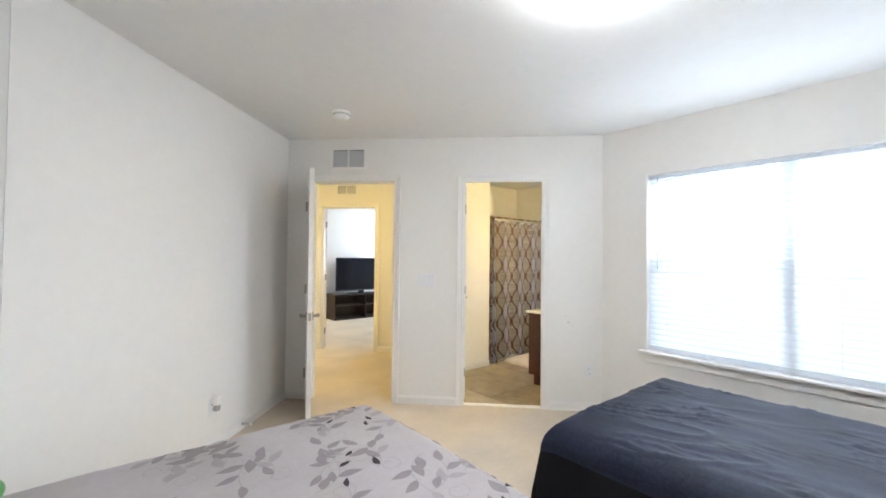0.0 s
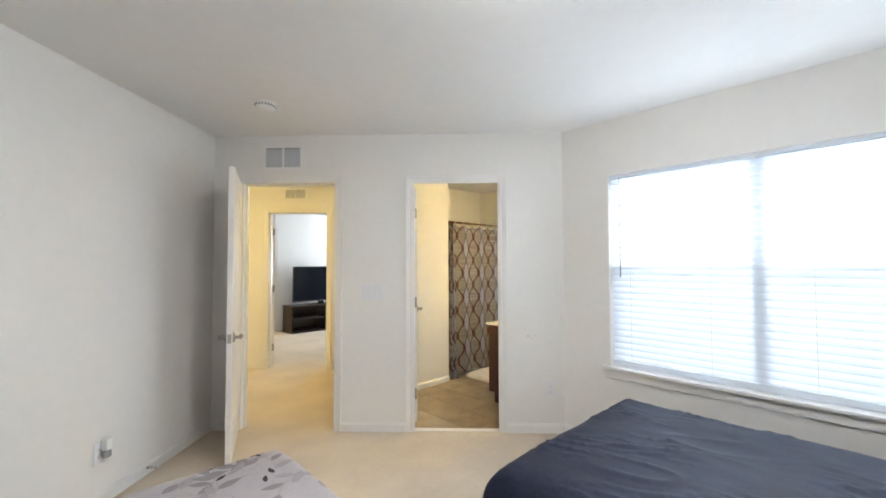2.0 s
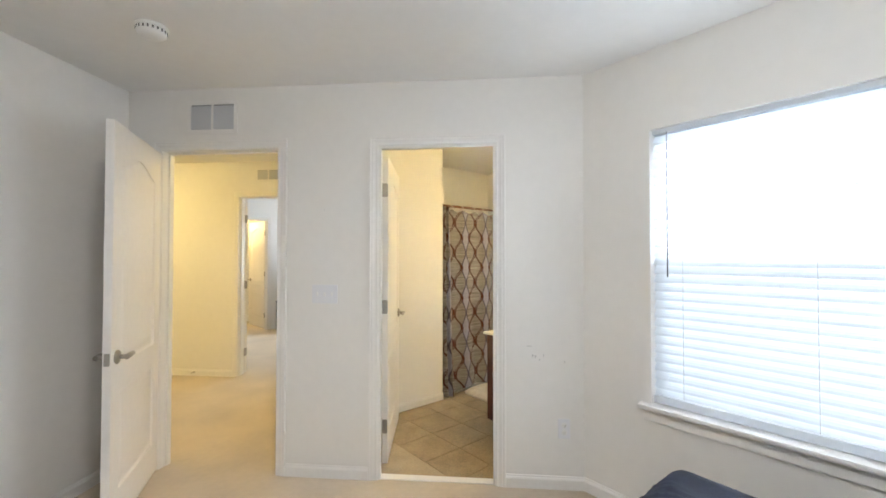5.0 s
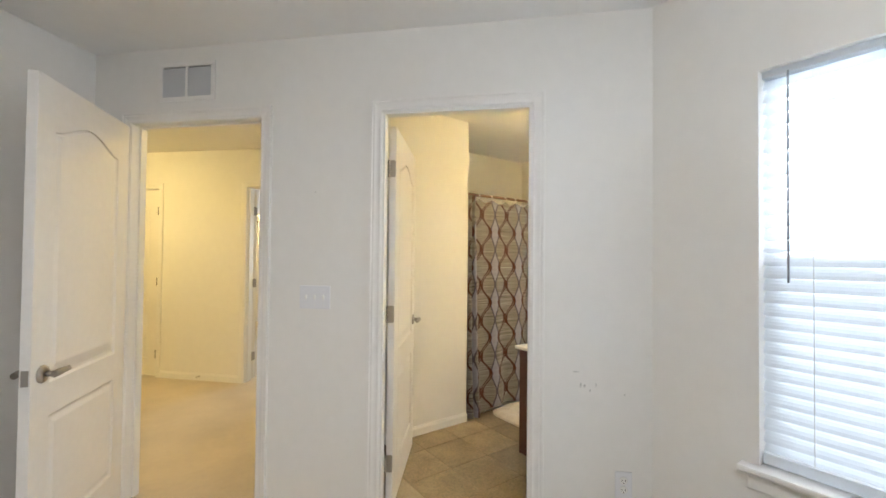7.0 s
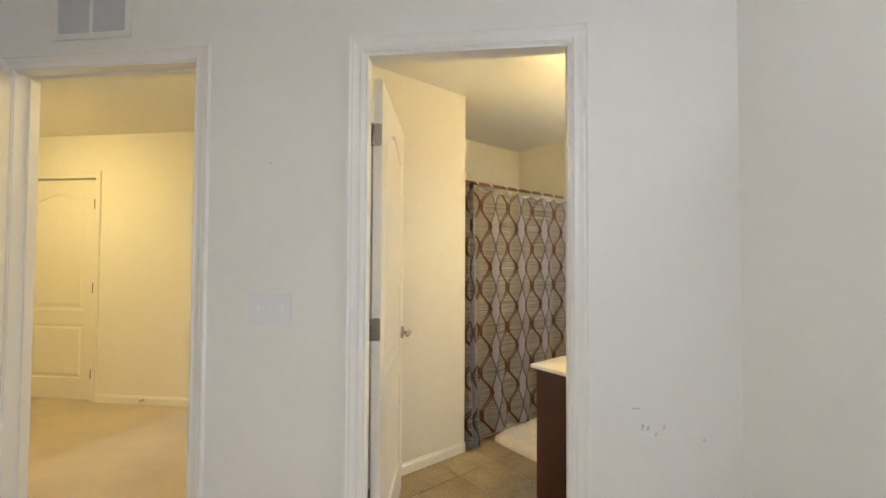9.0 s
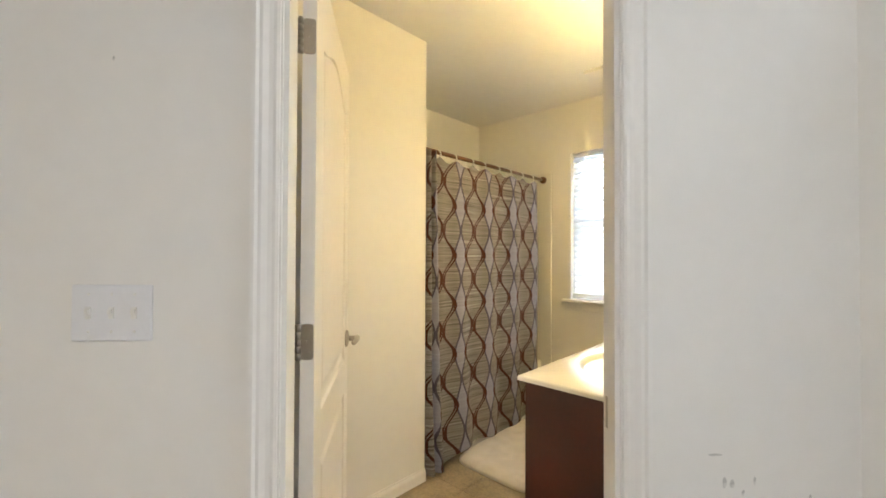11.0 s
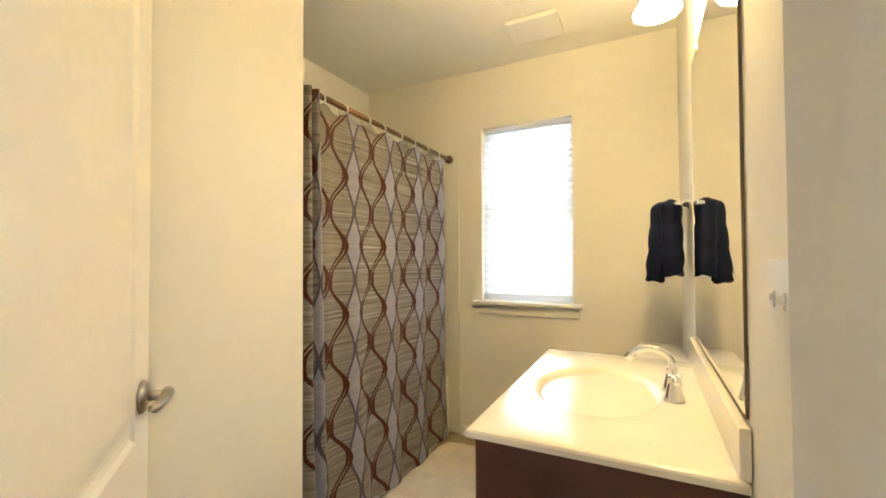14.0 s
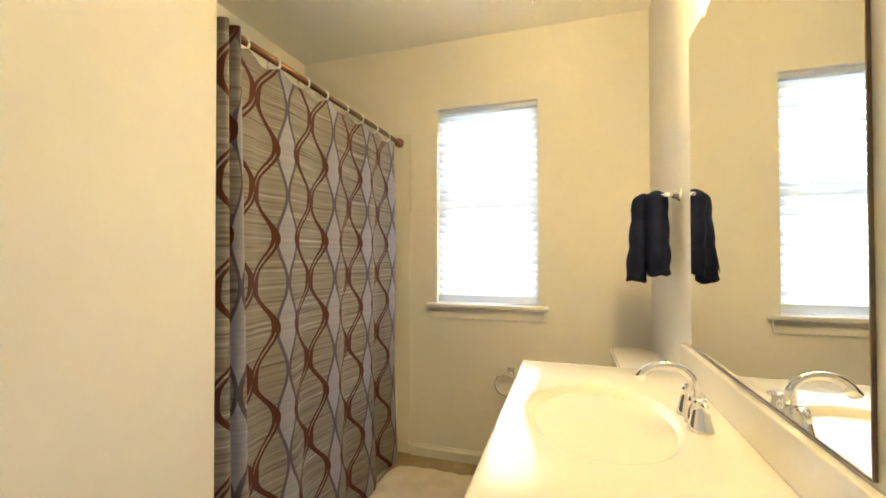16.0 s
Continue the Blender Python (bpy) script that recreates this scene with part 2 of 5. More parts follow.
structure("wall_landing_end", walled(0, N1, 7.1, 0.38, 0.50), M_WALL, "painted wall at the landing's end", "wall", DIAG)
structure("wall_landing_far_end", walled(0, N1, 7.2, 5.08, 5.2), M_WALL, "painted wall at the landing's other end", "wall", DIAG)
Y_TV = 8.42
TV_DOOR = (3.02, 3.74)
structure("wall_lounge", walled(0, 1.2, 6.4, Y_TV, Y_TV + 0.12, [rough(TV_DOOR)]), M_WALL, "white painted lounge wall behind the television", "wall")
structure("wall_lounge_window", walled(1, 4.4, 9.9, 6.0, 6.15, [(6.75, 8.05, 0.8, 2.2)]), M_WALL, "white painted lounge wall with a window", "wall")
structure("wall_lounge_back", boxes(((4.2, 4.5, 0), (6.0, 4.62, H))), M_WALL, "white painted lounge wall", "wall")
structure("wall_far_room", boxes(((2.0, 9.7, 0), (6.0, 9.82, H)), ((2.0, 8.54, 0), (2.12, 9.7, H)), ((4.6, 8.54, 0), (4.72, 9.7, H))), M_WALL, "painted walls of the room beyond the lounge", "wall")
structure("ground", boxes(((-300, -300, -3.3), (300, 300, -3.2))), shader("lawn", (0.09, 0.12, 0.05), 0.95, vary=0.3, scale=0.4), "mown lawn outside the house", "ground")

# ---- trim ----
CASING = [(0.004, 0.0), (0.004, 0.007), (0.010, 0.009), (0.017, 0.0075), (0.026, 0.0085), (0.038, 0.012), (0.045, 0.0115), (0.051, 0.015), (0.060, 0.015), (0.062, 0.0)]


def casing(a0, a1, face, side, axis, top=D_TOP):
    """A moulded door casing round an opening, mitred, on a wall face; side is the way it stands out."""
    bm = bmesh.new()
    rings = []
    for w, t in CASING:
        ring = [(a0 - w, 0), (a0 - w, top + w), (a1 + w, top + w), (a1 + w, 0)]
        p = face + side * t
        rings.append([bm.verts.new((p, a, z) if axis == 1 else (a, p, z)) for a, z in ring])
    for r0, r1 in zip(rings, rings[1:]):
        for k in range(3):
            bm.faces.new((r0[k], r0[k + 1], r1[k + 1], r1[k]))
    return bm


def jamb(a0, a1, t0, t1, axis, stop, top=D_TOP):
    """The lining of a door opening with its stop strip."""
    bm = bmesh.new()

    def put(p, q, u0, u1, lo, hi):
        box(bm, (p, u0, lo) if axis == 0 else (u0, p, lo), (q, u1, hi) if axis == 0 else (u1, q, hi))
    put(a0 - 0.018, a0, t0 - 0.003, t1 + 0.003, 0, top + 0.018)
    put(a1, a1 + 0.018, t0 - 0.003, t1 + 0.003, 0, top + 0.018)
    put(a0, a1, t0 - 0.003, t1 + 0.003, top, top + 0.018)
    s0, s1 = stop
    put(a0, a0 + 0.011, s0, s1, 0, top)
    put(a1 - 0.011, a1, s0, s1, 0, top)
    put(a0 + 0.011, a1 - 0.011, s0, s1, top - 0.011, top)
    return bm


def trim(name, bm, m=None, label="white painted moulded door casing"):
    structure(name, bm, M_TRIM, label, "trim", m)


for k, (door, n0, n1, stop) in enumerate([(E_DOOR, N0, N1, (N0 + 0.045, N0 + 0.08)), (B_DOOR, N0, N1, (N1 - 0.08, N1 - 0.045)),
                                          (L_DOOR, N_HALL, N_HALL + 0.12, (N_HALL + 0.04, N_HALL + 0.07)), (C_DOOR, N_HALL, N_HALL + 0.12, (N_HALL + 0.05, N_HALL + 0.08))]):
    trim("trim_jamb", jamb(*door, n0, n1, 1, stop), DIAG, "white painted door lining")
    trim("trim_casing", casing(*door, n0, -1, 1), DIAG)
    if door is not B_DOOR:
        trim("trim_casing", casing(*door, n1, 1, 1), DIAG)
trim("trim_jamb", jamb(*TV_DOOR, Y_TV, Y_TV + 0.12, 0, (Y_TV + 0.04, Y_TV + 0.07)), None, "white painted door lining")
trim("trim_casing", casing(*TV_DOOR, Y_TV, -1, 0))


def skirting(p, q, inward, high=0.075):
    """A baseboard along the floor from p to q; inward is the side of the room."""
    p, q, d = Vector((*p, 0)), Vector((*q, 0)), Vector((*inward, 0)).normalized()
    bm = bmesh.new()
    prof = [(0.0, 0.0), (0.013, 0.0), (0.013, high * 0.72), (0.010, high * 0.82), (0.006, high * 0.9), (0.005, high), (0.0, high)]
    a = [bm.verts.new(p + d * t + Vector((0, 0, z))) for t, z in prof]
    b = [bm.verts.new(q + d * t + Vector((0, 0, z))) for t, z in prof]
    for k in range(len(prof)):
        j = (k + 1) % len(prof)
        bm.faces.new((a[k], a[j], b[j], b[k]))
    bm.faces.new(a[::-1])
    bm.faces.new(b)
    return bm


ndir, udir = (R2, R2), (-R2, R2)
back = (-R2, -R2)
for p, q, d in [(at_nu(N0, -1.235), at_nu(N0, B_DOOR[0] - 0.062), back), (at_nu(N0, B_DOOR[1] + 0.062), at_nu(N0, E_DOOR[0] - 0.062), back),
                (at_nu(N0, E_DOOR[1] + 0.062), at_nu(N0, U_LEFT), back), (at_nu(1.502, U_LEFT), at_nu(N0, U_LEFT), (R2, -R2)),
                ((-0.78, 2.247), (-0.127, 2.247), (0, -1)), ((X_WIN, -1.03), (X_WIN, 1.82), (-1, 0)),
                (at_nu(N_HALL, L_DOOR[1] + 0.062), at_nu(N_HALL, C_DOOR[0] - 0.062), back), (at_nu(N_HALL, 0.5), at_nu(N_HALL, L_DOOR[0] - 0.062), back),
                (at_nu(N1, 0.275), at_nu(4.67, 0.275), (R2, -R2)), ((3.14, Y_YEL), (3.875, Y_YEL), (0, -1)),
                ((X_BATH, Y_MIR), (X_BATH, Y_YEL - 0.005), (-1, 0)), ((4.66, Y_MIR), (X_BATH, Y_MIR), (0, 1)),
                ((TV_DOOR[1] + 0.062, Y_TV), (6.0, Y_TV), (0, -1))]:
    structure("baseboard", skirting(p, q, d), M_TRIM, "low white painted baseboard", "baseboard")
trim("trim_threshold", boxes(((N0 + 0.005, B_DOOR[0], 0), (3.868, B_DOOR[1], 0.008)), bev=0.003), DIAG, "pale metal threshold strip at the bathroom door")


# ---- doors ----
def panel_outline(x0, x1, z0, z1, rise):
    """A panel's outline, with an arched top if rise is given."""
    pts = [(x0, z0), (x1, z0)]
    if rise:
        n = 12
        for k in range(n + 1):
            f = k / n
            e = 0.5 - 0.5 * math.cos(2 * math.pi * f)
            pts.append((x1 + (x0 - x1) * f, z1 - rise + rise * e ** 0.8))
    else:
        pts += [(x1, z1), (x0, z1)]
    return pts


def panel_faces(bm, outline, y, side):
    """Moulding rings from the door's face into the groove and up to the raised field."""
    cx, cz = sum(p[0] for p in outline) / len(outline), sum(p[1] for p in outline) / len(outline)
    w = max(p[0] for p in outline) - min(p[0] for p in outline)
    h = max(p[1] for p in outline) - min(p[1] for p in outline)
    rings = []
    for inset, depth in ((0.0, 0.0), (0.006, 0.007), (0.014, 0.009), (0.022, 0.008), (0.040, 0.002)):
        sx, sz = 1 - 2 * inset / w, 1 - 2 * inset / h
        rings.append([bm.verts.new((cx + (x - cx) * sx, y - side * depth, cz + (z - cz) * sz)) for x, z in outline])
    n = len(outline)
    for r0, r1 in zip(rings, rings[1:]):
        for k in range(n):
            bm.faces.new((r0[k], r0[(k + 1) % n], r1[(k + 1) % n], r1[k]))
    bm.faces.new(rings[-1])


def lever(parent, x, y, z, side, turn):
    """A nickel lever handle on a round rose; side is the way it stands out, turn the way the lever points."""
    bm = bmesh.new()
    lathe(bm, [(0.034, 0), (0.035, side * 0.004), (0.030, side * 0.010), (0.015, side * 0.014)], 24, "y", (x, y, z))
    h = part("handle", bm, M_NICKEL, parent, "satin nickel lever handle")
    bm = bmesh.new()
    tube(bm, [(x, y + side * 0.008, z), (x, y + side * 0.045, z)], 0.011)
    part("spindle", bm, M_NICKEL, h)
    bm = bmesh.new()
    pts = [(x - turn * 0.012, y + side * 0.046, z), (x + turn * 0.02, y + side * 0.049, z + 0.003), (x + turn * 0.045, y + side * 0.050, z + 0.004), (x + turn * 0.068, y + side * 0.047, z + 0.001), (x + turn * 0.088, y + side * 0.042, z - 0.002), (x + turn * 0.097, y + side * 0.036, z + 0.003)]
    tube(bm, pts, [0.012, 0.012, 0.010, 0.009, 0.008, 0.005], 12, 1.1)
    part("lever", bm, M_NICKEL, h)


def rounded(x0, x1, z0, z1, r):
    """A rectangle's outline with rounded corners."""
    out = []
    for cx, cz, a0 in ((x1 - r, z1 - r, 0), (x0 + r, z1 - r, 90), (x0 + r, z0 + r, 180), (x1 - r, z0 + r, 270)):
        out += [(cx + r * math.cos(radians(a0 + 22.5 * k)), cz + r * math.sin(radians(a0 + 22.5 * k))) for k in range(5)]
    return out


def hinge(ob, z, thick, out):
    """A butt hinge on the leaf's edge; out is how far its other plate spreads on the lining."""
    bm = bmesh.new()
    h = 0.045

    def flat(y0, y1, x0, x1):
        o = rounded(y0, y1, z - h, z + h, 0.009)
        lo, hi = [bm.verts.new((x0, a, b)) for a, b in o], [bm.verts.new((x1, a, b)) for a, b in o]
        bm.faces.new(lo)
        bm.faces.new(hi)
        for k in range(len(o)):
            q = (k + 1) % len(o)
            bm.faces.new((lo[k], lo[q], hi[q], hi[k]))
    flat(-thick + 0.001, -0.002, -0.0025, -0.0002)
    if out:
        flat(-thick - out, -thick - 0.004, -0.0035, -0.001)
    plate_ob = part("hinge", bm, M_NICKEL, ob, "satin nickel butt hinge")
    yb = -thick - 0.003 if out else 0.004
    bm = bmesh.new()
    for k in range(5):
        tube(bm, [(-0.006, yb, z - h + k * 0.018 + 0.0004), (-0.006, yb, z - h + (k + 1) * 0.018 - 0.0004)], 0.0062, 14)
    part("pin", bm, M_NICKEL, plate_ob)
    for dz in (-0.028, 0.0, 0.028):
        for y in ((-0.5 * thick + (0.006 if dz else -0.004),) + ((-thick - 0.6 * out,) if out else ())):
            part("screw", lathe(bmesh.new(), [(0.0042, -0.0048), (0.0042, -0.0024)], 10, "x", (0, y, z + dz)), M_NICKEL, plate_ob)


def door(name, m, w, label, handle=True, h=2.025, thick=0.035, hinge_side=1, lever_turn=-1, grip=0.90, plate_out=0.0):
    """A moulded two-panel door leaf, hinged at x = 0, between y = -thick and y = 0."""
    ob = thing(name, m, label, "door")
    ob["kind"] = "structure"
    bm = bmesh.new()
    s = 0.105 if w > 0.6 else 0.09
    outl = [panel_outline(s, w - s, 0.20, 0.69, 0), panel_outline(s, w - s, 0.82, h - 0.13, 0.075)]
    # stiles and rails of the full thickness, with openings where the panels lie
    for x0, x1, z0, z1 in ((0, s, 0.012, h), (w - s, w, 0.012, h), (s, w - s, 0.012, 0.20), (s, w - s, 0.69, 0.82)):
        box(bm, (x0, -thick, z0), (x1, 0, z1))
    top = [(x, z) for x, z in outl[1][2:]] + [(s, h), (w - s, h)]
    lo, hi = [bm.verts.new((x, -thick, z)) for x, z in top], [bm.verts.new((x, 0, z)) for x, z in top]
    bm.faces.new(lo)
    bm.faces.new(hi)
    for k in range(len(top)):
        j = (k + 1) % len(top)
        bm.faces.new((lo[k], lo[j], hi[j], hi[k]))
    leaf = part("leaf", bm, M_DOOR, ob)
    for o in outl:
        bm = bmesh.new()
        panel_faces(bm, o, 0.0, 1)
        panel_faces(bm, o, -thick, -1)
        part("panel", bm, M_DOOR, leaf)
    if handle:
        lever(ob, w - 0.062, 0.0, grip, 1, lever_turn)
        lever(ob, w - 0.062, -thick, grip, -1, lever_turn)
        part("latch_plate", boxes(((w - 0.0005, -thick + 0.006, grip - 0.03), (w + 0.002, -0.006, grip + 0.03))), M_NICKEL, ob, "small nickel latch plate")
    for z in (0.25, 1.03, 1.80):
        hinge(ob, z, thick, plate_out)
    return ob


entry = door("door_entry", DIAG @ pose(N0 - 0.008, 1.438, 0, 0, 0, 204.4), 0.70, "white moulded two-panel entry door standing open", lever_turn=-1, grip=0.865, plate_out=0.02)
bath = door("door_bathroom", DIAG @ pose(3.985, -0.012, 0, 0, 0, 5.6) @ Matrix.Scale(-1, 4, (0, 1, 0)), 0.74, "white moulded two-panel bathroom door standing open", plate_out=0.034)
closet = door("door_closet", DIAG @ pose(N_HALL + 0.008, C_DOOR[0] + 0.003, 0, 0, 0, 90), 0.752, "white moulded two-panel closet door, shut", hinge_side=1)
M_OLDHINGE = shader("dark_hinge_metal", (0.09, 0.075, 0.055), 0.4, 0.9, vary=0.1, scale=30)
for z in (0.25, 1.03, 1.80):
    part("hinge_barrel", tube(bmesh.new(), [(-0.004, 0.008, z - 0.045), (-0.004, 0.008, z + 0.045)], 0.009, 12), M_OLDHINGE, closet, "dark metal hinge barrel")
far = door("door_far_room", pose(TV_DOOR[1] - 0.01, Y_TV + 0.125, 0, 0, 0, 97), 0.70, "white moulded door standing open beyond the lounge")
lounge_door = door("door_lounge", DIAG @ pose(N_HALL + 0.125, L_DOOR[1] - 0.002, 0, 0, 0, 74), 0.71, "white moulded lounge door standing wide open")


# ---- windows and blinds ----
def window(name, x, y0, y1, z0, z1, label, mullion):
    """A vinyl double-hung window in the outer half of the wall, with its panes, facing the room along -x."""
    ob = thing(name, pose(0, 0, 0), label, "window")
    ob["kind"] = "structure"
    xf, f = x + 0.085, 0.045
    units = [(y0, (y0 + y1) / 2 - 0.035), ((y0 + y1) / 2 + 0.035, y1)] if mullion else [(y0, y1)]
    zm = (z0 + z1) / 2 + 0.02
    bm = boxes(((xf, y0, z0), (xf + 0.06, y1, z0 + f)), ((xf, y0, z1 - f), (xf + 0.06, y1, z1)), ((xf, y0, z0 + f), (xf + 0.06, y0 + f, z1 - f)), ((xf, y1 - f, z0 + f), (xf + 0.06, y1, z1 - f)))
    part("window_frame", bm, M_VINYLFRAME, ob)
    if mullion:
        part("mullion", boxes(((xf - 0.01, units[0][1] - 0.008, z0 + f), (xf + 0.062, units[1][0] + 0.008, z1 - f)), bev=0.004), M_VINYLFRAME, ob, "wide white vinyl mullion")
    for a, b in units:
        part("meeting_rail", boxes(((xf + 0.003, a + 0.03, zm - 0.03), (xf + 0.05, b - 0.03, zm + 0.03)), bev=0.004), M_VINYLFRAME, ob)
        for lo, hi, dx in ((z0 + f, zm, 0.018), (zm, z1 - f, 0.036)):
            pane = part("pane", boxes(((xf + dx, a + 0.03, lo), (xf + dx + 0.004, b - 0.03, hi))), M_GLASS, ob, "clear glass pane")
            pane.visible_shadow = False
        if mullion:
            part("insect_screen", boxes(((xf + 0.056, a + 0.03, z0 + f), (xf + 0.0568, b - 0.03, zm - 0.01))), M_SCREEN, ob, "grey insect screen over the lower sash")
    return ob


def sill(name, x, y0, y1, z):
    ob = thing(name, pose(0, 0, 0), "white painted window sill with a moulded apron below", "window sill")
    ob["kind"] = "structure"
    part("stool", boxes(((x - 0.045, y0 - 0.055, z - 0.022), (x + 0.085, y1 + 0.055, z)), bev=0.006), M_TRIM, ob)
    part("apron", boxes(((x - 0.014, y0 - 0.035, z - 0.086), (x, y1 + 0.035, z - 0.022)), bev=0.004), M_TRIM, ob)


def blind(name, x, y0, y1, z0, z1, tilt, label, wand_y):
    """A horizontal slatted blind hung inside the opening."""
    ob = thing(name, pose(x, (y0 + y1) / 2, z1), label, "window blind")
    w = y1 - y0 - 0.006
    part("headrail", boxes(((-0.024, -w / 2, -0.026), (0.03, w / 2, 0)), bev=0.004), M_SLAT, ob, "white blind headrail")
    bm = bmesh.new()
    prof = [(-0.025, 0.0), (-0.013, 0.0022), (0.0, 0.003), (0.013, 0.0022), (0.025, 0.0)]
    for t in (0.0, 0.0028):
        for (p, q), (p2, q2) in zip(prof, prof[1:]):
            vs = [bm.verts.new(c) for c in ((p, -w / 2, q - t), (p2, -w / 2, q2 - t), (p2, w / 2, q2 - t), (p, w / 2, q - t))]
            bm.faces.new(vs)
    me = mesh_of("slat", bm, M_SLAT)
    pitch = 0.0445
    n = int((z1 - z0 - 0.062) / pitch)
    pitch = (z1 - z0 - 0.048) / n
    for k in range(n):
        part("slat", me, None, ob, "", pose(0, 0, -0.045 - k * pitch, 0, tilt + random.uniform(-0.8, 0.8), 0))
    zb = -0.045 - n * pitch + 0.036
    part("bottom_rail", boxes(((-0.026, -w / 2, zb - 0.040), (0.026, w / 2, zb)), bev=0.005), M_SLAT, ob, "white blind bottom rail")
    for f in ((-0.42, -0.14, 0.14, 0.42) if w > 1 else (-0.36, 0.36)):
        bm = bmesh.new()
        for dx in (-0.024, 0.024):
            box(bm, (dx - 0.0006, f * w - 0.001, zb), (dx + 0.0006, f * w + 0.001, -0.04))
        part("ladder_cord", bm, M_WHITE, ob)
    if wand_y is not None:
        bm = bmesh.new()
        yy = wand_y - (y0 + y1) / 2
        tube(bm, [(-0.05, yy, -0.03), (-0.052, yy, -0.4), (-0.053, yy, -0.76)], 0.0034, 6)
        part("wand", bm, M_WAND, ob, "clear plastic tilt wand")
    return ob


M_WAND = shader("wand_plastic", (0.35, 0.36, 0.38), 0.3, vary=0.1, scale=40)
M_BACK = glow("bright_sky", (0.82, 0.935, 1.0), 0.95)
structure("backdrop", boxes(((16, -40, -3.2), (16.2, 40, 26))), M_BACK, "bright hazy sky beyond the windows", "backdrop")
window("window_bedroom", X_WIN, *WIN, "white vinyl double window, shut, behind blinds", True)
sill("sill_bedroom", X_WIN, WIN[0], WIN[1], WIN[2] + 0.005)
blind("window_blind", X_WIN + 0.047, WIN[0], WIN[1], WIN[2] + 0.012, WIN[3], -57, "white slatted blind lowered over the big window", 1.36)
window("window_bathroom", X_BATH, *BWIN, "white vinyl sash window, shut, behind a blind", False)
sill("sill_bathroom", X_BATH, BWIN[0], BWIN[1], BWIN[2] + 0.005)
blind("window_blind", X_BATH + 0.047, BWIN[0], BWIN[1], BWIN[2] + 0.012, BWIN[3] - 0.002, -60, "white slatted blind lowered over the bathroom window", None)

# ---- bedroom ----


def fall(e, r):
    """How far cloth goes out and down at a distance e inside the edge (negative: hanging length)."""
    q = r - e
    if q <= 0:
        return 0.0, 0.0
    if q < r * math.pi / 2:
        return r * math.sin(q / r) - q, r * (1 - math.cos(q / r))
    return r - q, r + q - r * math.pi / 2


def cover(x0, x1, y0, y1, top, hang, r, wrinkle, flare, step=0.025):
    """Places a bedcover's points: a function from cloth coordinates to the world."""
    def place(s, t):
        ex, ey = min(s - x0, x1 - s), min(t - y0, y1 - t)
        ox, dx = fall(ex, r)
        oy, dy = fall(ey, r)
        sx, sy = (-1 if s - x0 < x1 - s else 1), (-1 if t - y0 < y1 - t else 1)
        down = max(dx, dy) + 0.25 * min(dx, dy)
        x = s + sx * (ox + flare * max(0, dx - r))
        y = t + sy * (oy + flare * max(0, dy - r))
        x += sx * 0.012 * math.sin(t * 17) * min(1, max(0, dx - r) * 5)
        y += sy * 0.012 * math.sin(s * 15) * min(1, max(0, dy - r) * 5)
        z = top - down + wrinkle(s, t) * max(0, 1 - down * 4)
        return Vector((x, y, max(0.03, z)))
    return place


def cloth(place, s0, s1, t0, t1, nx, ny, keep=None):
    bm = bmesh.new()
    grid = [[bm.verts.new(place(s0 + (s1 - s0) * i / nx, t0 + (t1 - t0) * j / ny)) for j in range(ny + 1)] for i in range(nx + 1)]
    for i in range(nx):
        for j in range(ny):
            if keep is None or keep(s0 + (s1 - s0) * (i + 0.5) / nx, t0 + (t1 - t0) * (j + 0.5) / ny):
                bm.faces.new((grid[i][j], grid[i + 1][j], grid[i + 1][j + 1], grid[i][j + 1])).smooth = True
    bmesh.ops.delete(bm, geom=[v for v in bm.verts if not v.link_faces], context="VERTS")
    return bm


def ripple(s, t):
    """Long shallow folds with small sharp creases across them."""
    a = noise.noise((s * 3.5, t * 1.8, 0.3)) * 0.010 + noise.noise((s * 12, t * 5, 2.3)) * 0.004
    ridge = 1 - abs(noise.noise((s * 5.5 + 1.9 * t, t * 2.0 - 1.1 * s, 7.7)))
    fine = 1 - abs(noise.noise((s * 18 + 3.6 * t, t * 5.0 - 2.6 * s, 3.1)))
    here = max(0.0, min(1.0, 0.45 + 1.6 * noise.noise((s * 2.4, t * 2.0, 4.4))))
    there = max(0.0, min(1.0, 0.35 + 1.8 * noise.noise((s * 3.6, t * 3.1, 8.8))))
    return 0.9 * a + 0.011 * here * ridge ** 12 + 0.012 * there * fine ** 11 + 0.014 * math.cos((s - 2.5) * 2.1) - 0.008


# Cloth is neutral dark grey; reflected sky is painted in as a blue base.
M_SKYSHEEN = shader("sky_sheen_comforter", (0.0125, 0.0160, 0.034), 0.60, vary=0.45, scale=5, bump=0.25, bump_scale=160, spec=0.22)
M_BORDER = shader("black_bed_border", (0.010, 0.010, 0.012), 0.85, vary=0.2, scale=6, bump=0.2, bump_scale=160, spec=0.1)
M_FRAMEWOOD = shader("bed_base_fabric", (0.05, 0.048, 0.045), 0.9, vary=0.1, scale=9)


